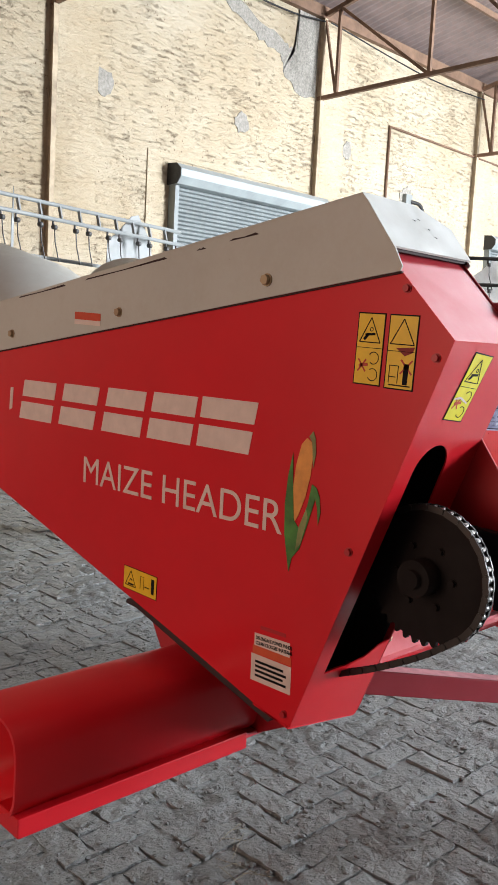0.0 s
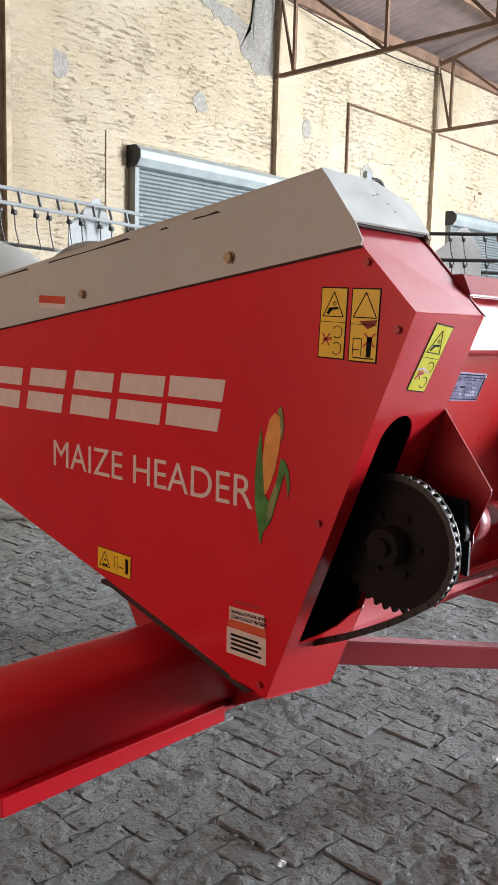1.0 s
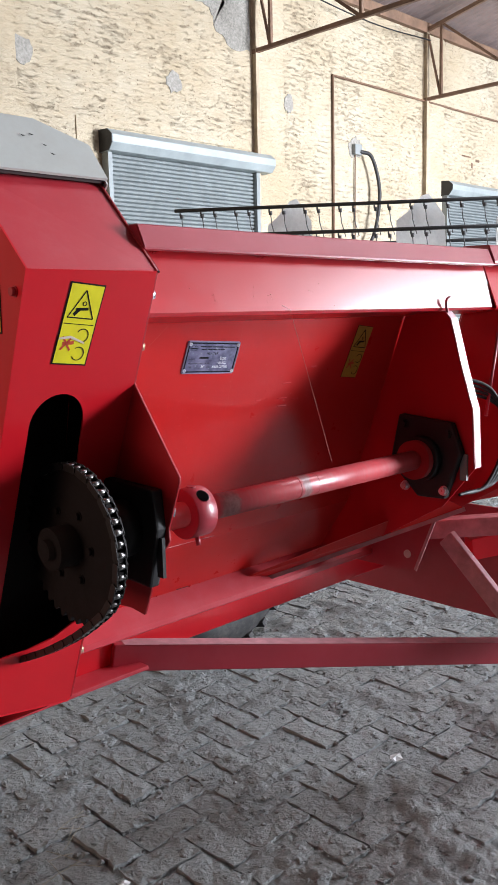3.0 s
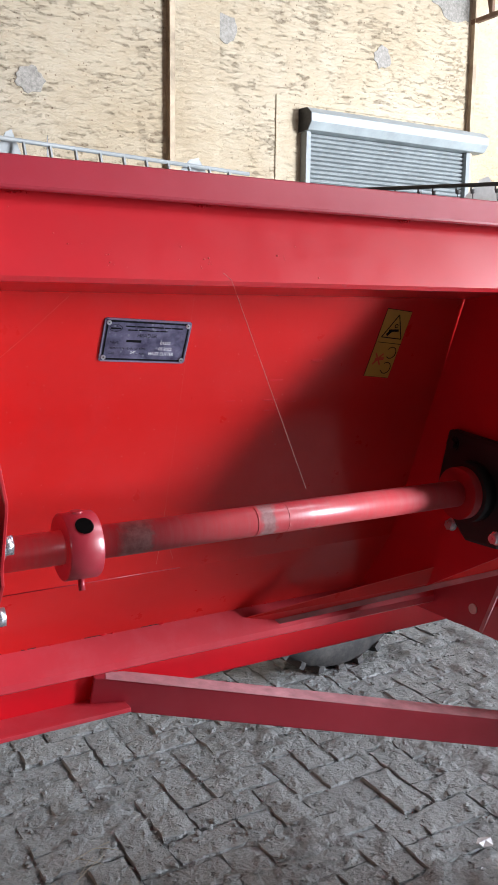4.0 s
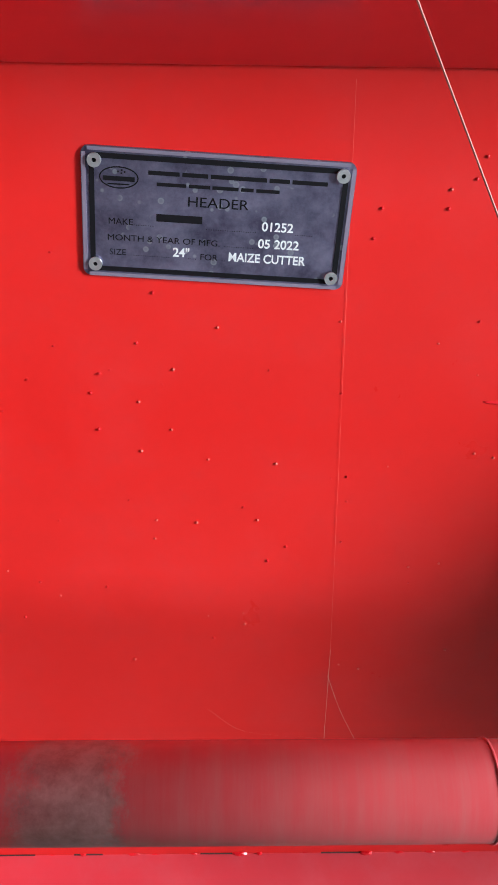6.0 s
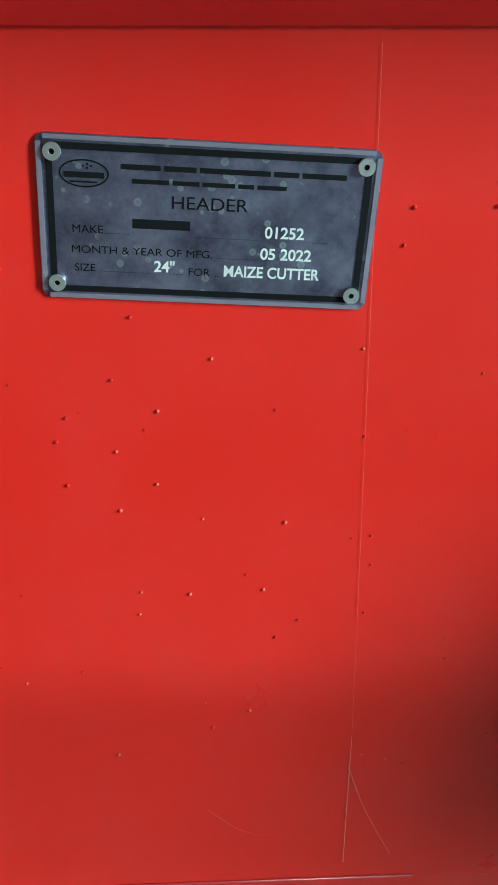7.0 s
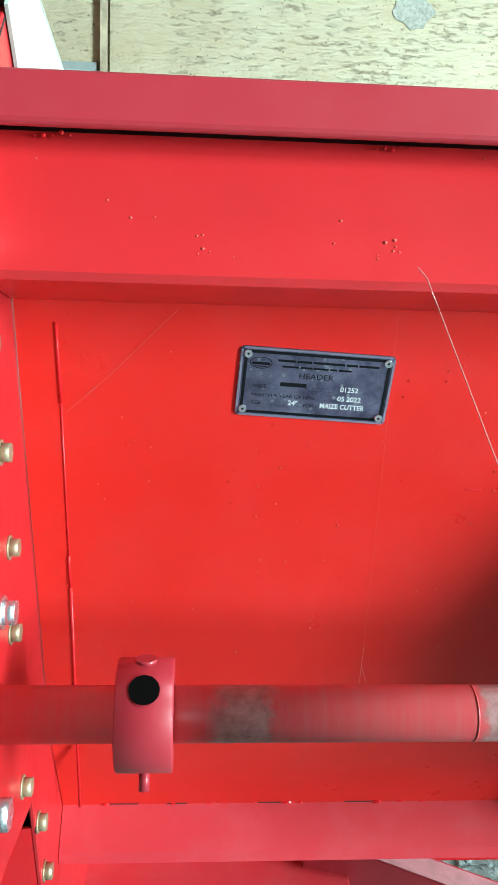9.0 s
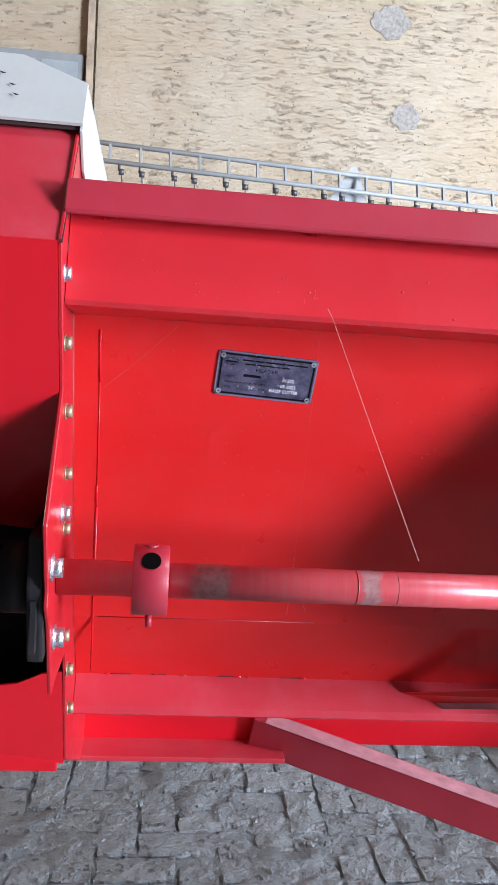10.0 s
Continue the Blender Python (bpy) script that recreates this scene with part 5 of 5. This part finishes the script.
# gusset's shade is put into its darker red
part("frame_gusset", add_prism(bmesh.new(), [(0.86, 0.575), (0.86, 0.86), (0.30, 0.93), (-0.10, 0.93), (-0.18, 0.575)], 1.68, 1.688), RED_WORN_SHADED, header, "frame plate in darker red that paints its shade")
# bars coloured pale to look daylit where they render dark
part("frame_bar", soften(add_beam(bmesh.new(), (1.245, 0.118, 0.955), (1.55, -0.40, 1.02), 0.05, 0.05), 0.003), LIT_DUST_PINK, header, "dusty pink-red square bar, paled to look lit")
part("frame_bar", soften(add_beam(bmesh.new(), (1.215, 0.035, 0.952), (1.215, -0.30, 0.63), 0.05, 0.02, (1, 0, 0)), 0.003), LIT_DUST_PINK, header, "dusty pink-red flat bar, paled to look lit")
part("frame_bar", soften(add_beam(bmesh.new(), (1.30, 0.02, 0.905), (1.75, -0.22, 0.955), 0.04, 0.06), 0.003), RED, header)
part("bay_wall", add_prism(bmesh.new(), wallp, XR + 0.236, XR + 0.240), RED_PLATE, header)
part("feeder_back", add_sheet(bmesh.new(), [(XR, 0.02, 1.53), (XR + 0.24, 0.02, 1.53), (XR + 0.24, 0.20, 1.0), (XR, 0.20, 1.0)], 0.004, NP), RED_PLATE, header)
part("stay_rod", add_tube(bmesh.new(), (XR + 0.236, -0.135, 1.535), (XR + 0.13, -0.16, 1.30), 0.004, 8), RED_WORN_SHADED, header)
bm = bmesh.new()
for k in range(4):
    add_wire(bm, bezier([(XR + 0.03, -0.10, 1.40 - 0.01 * k), (XR + 0.15 + 0.008 * k, -0.16, 1.36 - 0.012 * k), (XR + 0.20 + 0.01 * k, -0.17, 1.25 - 0.01 * k), (XR + 0.14 + 0.012 * k, -0.16, 1.14), (XR + 0.04, -0.15, 1.13)], 10), 0.004, 6)
part("hydraulic_hose", bm, BLACK, header, "bundle of dark hoses")
# long diagonal brace bar
p0 = Vector((0.447, 0.470, 0.741))
dv = Vector((1, -0.36, -0.195)).normalized()
part("brace_bar", soften(add_beam(bmesh.new(), p0 + Vector((-0.002, 0.006, 0)), p0 + dv * 1.9, 0.052, 0.066), 0.004), RED_WORN_SHADED, header, "dusty maroon square brace bar")
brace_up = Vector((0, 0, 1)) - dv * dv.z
# pale sheet paints daylight, with dust, on the bar's upper face
part("lit_top_film", add_beam(bmesh.new(), p0 + dv * 0.02 + brace_up.normalized() * 0.0332, p0 + dv * 1.88 + brace_up.normalized() * 0.0332, 0.046, 0.0008), LIT_DUST_PINK, header, "pale pinkish dust sheet that also paints daylight on the bar top")
part("brace_foot", soften(add_beam(bmesh.new(), p0 + dv * 1.88 + Vector((0, 0, 0.05)), p0 + dv * 1.88 - Vector((0, 0, 0.38)), 0.05, 0.05, (0, 1, 0)), 0.004), RED_WORN_SHADED, header)
# folded crop snouts of the header, seen over the hood
for cx, cy in ((0.40, 2.25), (1.16, 2.25)):
    bm = bmesh.new()
    rws = []
    for y, r, z0 in ((1.45, 0.36, 1.28), (1.9, 0.36, 1.50), (2.35, 0.34, 1.62)):
        rws.append([bm.verts.new((cx + r * math.cos(math.pi * i / 18), y, z0 + r * 0.98 * math.sin(math.pi * i / 18))) for i in range(19)])
    for a, b in zip(rws, rws[1:]):
        for i in range(18):
            bm.faces.new((a[i], a[i + 1], b[i + 1], b[i])).smooth = True
    thicken(bm, (0, 0, -0.006))
    part("crop_snout", bm, PALE, header, "rounded pale grey snout hood")
# transport wheels and axle
bm = add_tube(bmesh.new(), (1.6, 1.92, 0.38), (3.0, 1.92, 0.38), 0.03, 14)
part("axle", bm, RED_PLATE, header)
for x in (1.75, 2.6):
    part("axle_post", add_beam(bmesh.new(), (x, 1.90, 0.38), (x, 0.58, 0.80), 0.06, 0.06, (1, 0, 0)), RED_PLATE, header)
for wx in (1.95,):
    wy = 1.73
    tyre = part("tyre", bmesh.new(), RUBBER, header, "muddy black tyre with coarse lugs")
    bm = bmesh.new()
    R, Wd = 0.40, 0.20
    prof = [(0.60, -0.42), (0.80, -0.5), (0.95, -0.44), (1.0, -0.25), (1.0, 0.25), (0.95, 0.44), (0.80, 0.5), (0.60, 0.42)]
    rings = []
    for i in range(48):
        a = 2 * math.pi * i / 48
        rings.append([bm.verts.new((wx + R * r * math.cos(a), wy + Wd * w, R + R * r * math.sin(a) - 0.004)) for r, w in prof])
    for i in range(48):
        a, b = rings[i], rings[(i + 1) % 48]
        for k in range(len(prof) - 1):
            bm.faces.new((a[k], a[k + 1], b[k + 1], b[k])).smooth = True
        bm.faces.new((a[-1], a[0], b[0], b[-1]))
    for i in range(24):
        a = 2 * math.pi * i / 24
        for sgn in (-1, 1):
            c = Vector((wx + R * 1.0 * math.cos(a + sgn * 0.06), wy + sgn * 0.05, R + R * math.sin(a + sgn * 0.06) - 0.004))
            rad = Vector((math.cos(a), 0, math.sin(a)))
            lug = bmesh.new()
            add_beam(lug, c - Vector((0, sgn * 0.05, 0)) - rad * 0.005, c + Vector((0, sgn * 0.05, 0)) + rad.cross(Vector((0, 1, 0))) * 0.03 - rad * 0.008, 0.035, 0.03, rad)
            part("lug", lug, RUBBER, tyre)
    bmesh.ops.recalc_face_normals(bm, faces=bm.faces)
    bm.to_mesh(tyre.data)
    part("rim", add_tube(bmesh.new(), (wx, wy - 0.07, R - 0.004), (wx, wy + 0.07, R - 0.004), 0.245, 32, 0.2), PALE, tyre)
    part("rim", add_tube(bmesh.new(), (wx, wy - 0.01, R - 0.004), (wx, wy + 0.01, R - 0.004), 0.21, 32), PALE, tyre)

# ---- grain headers parked behind: tined reels ----


def reel(name, p, q, label, plates, dz=0.21, bar=None, face=None, ladder=False):
    """Two tine bars of a reel between p and q, its spider plates, and the platform under it down to the floor."""
    p, q = Vector(p), Vector(q)
    d = (q - p).normalized()
    side_v = Vector((-d.y, d.x, 0))
    L = (q - p).length
    mid = (p + q) / 2
    root = thing(name, (mid.x, mid.y, 0), label, "grain header", "grain headers")
    bars = [(Vector((0, 0, 0)), 0.020), (side_v * (-0.03 if ladder else -0.16) + Vector((0, 0, -dz)), 0.020), (side_v * 0.45 + Vector((0, 0, -0.30)), 0.02), (side_v * 0.1 + Vector((0, 0, -0.85)), 0.02)]
    for off, r in bars:
        part("tine_bar", add_tube(bmesh.new(), p + off, q + off, r * (0.7 if ladder else 0.8), 10), bar or HEADER_GREY, root)
    if ladder:
        for k in range(int(L / 0.17)):
            c = p + d * (0.1 + 0.17 * k)
            part("link", add_beam(bmesh.new(), c, c + bars[1][0], 0.022, 0.012, tuple(d)), HEADER_GREY, root)
    for off, r in bars[1:2] if ladder else bars[:2]:
        s = 0.06
        k = 0
        while s < L - 0.05:
            c = p + d * s + off
            bm = bmesh.new()
            add_tube(bm, c + Vector((0, 0, 0.0)) - d * 0.012, c - d * 0.012 + Vector((0, 0, -0.045)), 0.008, 6)
            add_tube(bm, c - d * 0.014 - Vector((0, 0, 0.05)), c + d * 0.014 - Vector((0, 0, 0.05)), 0.017, 10)
            add_wire(bm, [c - Vector((0, 0, 0.05)), c - Vector((0, 0, 0.15)) + d * 0.01, c - Vector((0, 0, 0.27)) + d * 0.045], 0.0045, 5)
            part("tine", bm, TINE, root)
            s += 0.115 if k % 2 else 0.185
            k += 1
    for f, w, m in plates:
        c = p + (q - p) * f
        bm = bmesh.new()
        d, side_v = (face, Vector((-face.y, face.x, 0))) if face else (d, side_v)
        pts = [c - d * w * 0.5 + Vector((0, 0, -0.9)), c + d * w * 0.5 + Vector((0, 0, -0.9)), c + d * w * 0.42 + Vector((0, 0, -0.12)), c + d * w * 0.12 + Vector((0, 0, 0.07)), c - d * w * 0.02 + Vector((0, 0, 0.05)), c - d * w * 0.30 + Vector((0, 0, -0.09)), c - d * w * 0.48 + Vector((0, 0, -0.15))]
        add_sheet(bm, [v + side_v * 0.06 for v in pts], 0.006, tuple(-side_v))
        part("spider_plate", bm, m, root, "flat steel spider plate")
    d = (q - p).normalized()
    side_v = Vector((-d.y, d.x, 0))
    lo = bmesh.new()
    add_beam(lo, p + side_v * 0.5 - Vector((0, 0, 1.25)), q + side_v * 0.5 - Vector((0, 0, 1.25)), 0.9, 0.5)
    part("platform", lo, HEADER_GREY, root)
    for f in (0.08, 0.92):
        c = p + d * L * f + side_v * 0.4
        part("stand", add_beam(bmesh.new(), (c.x, c.y, 0), (c.x, c.y, c.z - 1.3), 0.12, 0.12, (0, 1, 0)), HEADER_GREY, root)
        part("reel_arm", add_beam(bmesh.new(), (c.x, c.y, c.z - 1.2), tuple(p + d * L * f - Vector((0, 0, 0.45))), 0.06, 0.08), HEADER_GREY, root)
    return root


reel("grain_header", (-0.9, 3.78, 2.47), (3.08, 4.38, 2.43), "grey grain header with a long tined reel", [(0.555, 0.27, HEADER_GREY), (0.885, 0.5, HEADER_GREY), (0.62, 0.02, HEADER_GREY)], 0.10, None, None, True)
reel("grain_header", (4.30, 4.75, 2.45), (7.2, 0.96, 2.46), "grain header with a tined reel and white spider plates", [(0.215, 0.42, WHITE_PLATE), (0.45, 0.46, WHITE_PLATE), (0.62, 0.42, WHITE_PLATE), (0.8, 0.4, WHITE_PLATE)], 0.24, BAR_DARK, Vector((0.72, -0.69, 0)))

# ---- litter on the floor ----
for x, y, r, seed in ((1.60, 0.464, 0.035, 1), (0.547, 0.609, 0.02, 2), (1.35, 2.4, 0.02, 3)):
    rr = random.Random(seed)
    bm = bmesh.new()
    ring = [bm.verts.new((x + r * rr.uniform(.5, 1.1) * math.cos(a), y + 0.7 * r * rr.uniform(.5, 1.1) * math.sin(a), 0.012 + rr.uniform(0, 0.014))) for a in [2 * math.pi * i / 9 for i in range(9)]]
    c = bm.verts.new((x, y, 0.022))
    for i in range(9):
        bm.faces.new((ring[i], ring[(i + 1) % 9], c))
    thicken(bm, (0, 0, -0.002))
    tagged(mesh_ob("litter", bm, PAPER), "crumpled scrap of dirty white paper on the paving", "litter")
STRAW = plain("dry_straw", (0.30, 0.27, 0.20), 0.8)
for x, y, seed in ((0.62, 0.93, 4), (0.48, 0.80, 5)):
    rr = random.Random(seed)
    bm = bmesh.new()
    for k in range(5):
        a = rr.uniform(0, math.pi)
        c = Vector((x + rr.uniform(-.05, .05), y + rr.uniform(-.05, .05), 0.014))
        dd = Vector((math.cos(a), math.sin(a), 0.05)) * rr.uniform(.03, .07)
        add_wire(bm, [c - dd, c + Vector((0, 0, 0.004)), c + dd], 0.0009, 5)
    tagged(mesh_ob("straw", bm, STRAW), "few dry straws lying on the paving", "straw", kind="stuff")

# ---- paving: herringbone bricks ----
BL, BW = 0.232, 0.116


NU, NV = 7, 4


def brick_verts(rr, lx, ly):
    """A worn brick: uneven top grid, crumbled edges, short skirt."""
    h, ph = rr.gauss(0.0, 0.0026), rr.uniform(0, 50)
    tu, tv = rr.gauss(0, 0.012), rr.gauss(0, 0.020)
    nu, nv = (NU, NV) if lx > ly else (NV, NU)
    top, low = [], []
    for a in range(nu):
        for b in range(nv):
            u, v = 2 * a / (nu - 1) - 1, 2 * b / (nv - 1) - 1
            rim = abs(u) > 0.9 or abs(v) > 0.9
            jx, jy = rr.uniform(0.0005, 0.012), rr.uniform(0.0005, 0.012)
            x, y = u * (lx / 2 - jx), v * (ly / 2 - jy)
            z = h + tu * x + tv * y + 0.004 * noise.noise((x * 26 + ph, y * 26, ph)) + rr.uniform(-0.0009, 0.0009) - (rr.uniform(0.0, 0.0045) if rim else 0)
            top.append((x, y, z))
            low.append((u * (lx / 2 - 0.003), v * (ly / 2 - 0.003), -0.03))
    ring = [a * nv for a in range(nu)] + [(nu - 1) * nv + b for b in range(1, nv)] + [a * nv + nv - 1 for a in range(nu - 2, -1, -1)] + [b for b in range(nv - 2, 0, -1)]
    faces = [(a * nv + b, (a + 1) * nv + b, (a + 1) * nv + b + 1, a * nv + b + 1) for a in range(nu - 1) for b in range(nv - 1)]
    n0 = nu * nv
    for k in range(len(ring)):
        faces.append((ring[k], n0 + k, n0 + (k + 1) % len(ring), ring[(k + 1) % len(ring)]))
    return top + [low[r] for r in ring], faces


rb = random.Random(21)
stock = {}
for key, (lx, ly) in (("h", (BL, BW)), ("v", (BW, BL))):
    stock[key] = []
    for k in range(14):
        me = bpy.data.meshes.new("brick")
        vs_, fs_ = brick_verts(rb, lx, ly)
        me.from_pydata(vs_, [], fs_)
        me.materials.append(BRICK_NEAR)
        stock[key].append(me)
far_v, far_f, count = [], [], 0
i0, i1, j0, j1 = int(-2.6 / BW), int(6.5 / BW), int(-2.6 / BW), int(8.7 / BW)
for i in range(i0, i1):
    for j in range(j0, j1):
        r = (i - j) % 4
        if r not in (0, 3):
            continue
        key = "h" if r == 0 else "v"
        lx, ly = (BL, BW) if key == "h" else (BW, BL)
        cx, cy = i * BW + lx / 2, j * BW + ly / 2
        if cy > 8.6:
            continue
        if 0.25 < cx < 2.95 and 0.25 < cy < 3.0 and count < 290 and cy < 0.25 + 1.15 * max(0.0, cx + 0.4) and cy > 0.55 * (cx - 0.5):
            ob = new("brick", rb.choice(stock[key]))
            ob.parent = ground
            ob.matrix_basis = Matrix.Translation((cx, cy, 0))
            count += 1
        else:
            b0 = len(far_v)
            vs_, fs_ = brick_verts(rb, lx, ly)
            far_v += [(x + cx, y + cy, z) for x, y, z in vs_]
            far_f += [tuple(b0 + q for q in f) for f in fs_]
me = bpy.data.meshes.new("brick_paving")
me.from_pydata(far_v, [], far_f)
me.materials.append(BRICK_FAR)
paving = new("brick_paving", me)
paving.parent = ground
tagged(paving, "worn grey herringbone brick paving", kind="stuff")

# mud trodden into the joints
bm = bmesh.new()
step, x0, y0, nxm, nym = 0.018, -1.6, -1.2, 350, 420
vv = []
for i in range(nxm):
    col = []
    for j in range(nym):
        x, y = x0 + i * step, y0 + j * step
        h = 0.012 * noise.noise((x * 3.1, y * 3.1, 1.7)) + 0.011 * noise.noise((x * 11, y * 11, 4.1)) + 0.008 * noise.noise((x * 31, y * 31, 9.3))
        col.append((x, y, -0.0066 + 1.6 * h))
    vv.append(col)
mv = [p for col in vv for p in col]
mf = [(i * nym + j, (i + 1) * nym + j, (i + 1) * nym + j + 1, i * nym + j + 1) for i in range(nxm - 1) for j in range(nym - 1)]
bm.free()
me = bpy.data.meshes.new("joint_mud")
me.from_pydata(mv, [], mf)
for poly in me.polygons:
    poly.use_smooth = True
me.materials.append(MUD)
mud = new("joint_mud", me)
mud.parent = ground
tagged(mud, "uneven dried mud trodden into the joints", kind="stuff")

# clods and crumbs of mud kicked up over the paving
rc = random.Random(77)
ico = bmesh.new()
bmesh.ops.create_icosphere(ico, subdivisions=1, radius=1.0)
ball = [v.co.copy() for v in ico.verts]
tris = [[v.index for v in f.verts] for f in ico.faces]
ico.free()
cv, cf = [], []
for k in range(15000):
    x, y = rc.uniform(-1.3, 3.4), rc.uniform(-0.7, 4.2)
    if noise.noise((x * 2.3, y * 2.3, 6.0)) + rc.uniform(-0.5, 0.5) < 0.0:
        continue
    r = 0.0026 + 0.0085 * rc.random() ** 3
    turn = Matrix.Rotation(rc.uniform(0, 6.3), 3, "Z")
    b0 = len(cv)
    for p in ball:
        q = turn @ Vector((p.x * r * 1.5, p.y * r, p.z * r * 0.7)) * rc.uniform(0.65, 1.2)
        cv.append((x + q.x, y + q.y, 0.002 + q.z))
    cf += [tuple(b0 + i for i in f) for f in tris]
me = bpy.data.meshes.new("mud_crumbs")
me.from_pydata(cv, [], cf)
me.materials.append(MUD)
crumbs = new("mud_crumbs", me)
crumbs.parent = ground
tagged(crumbs, "loose crumbs of dried grey mud", kind="stuff")
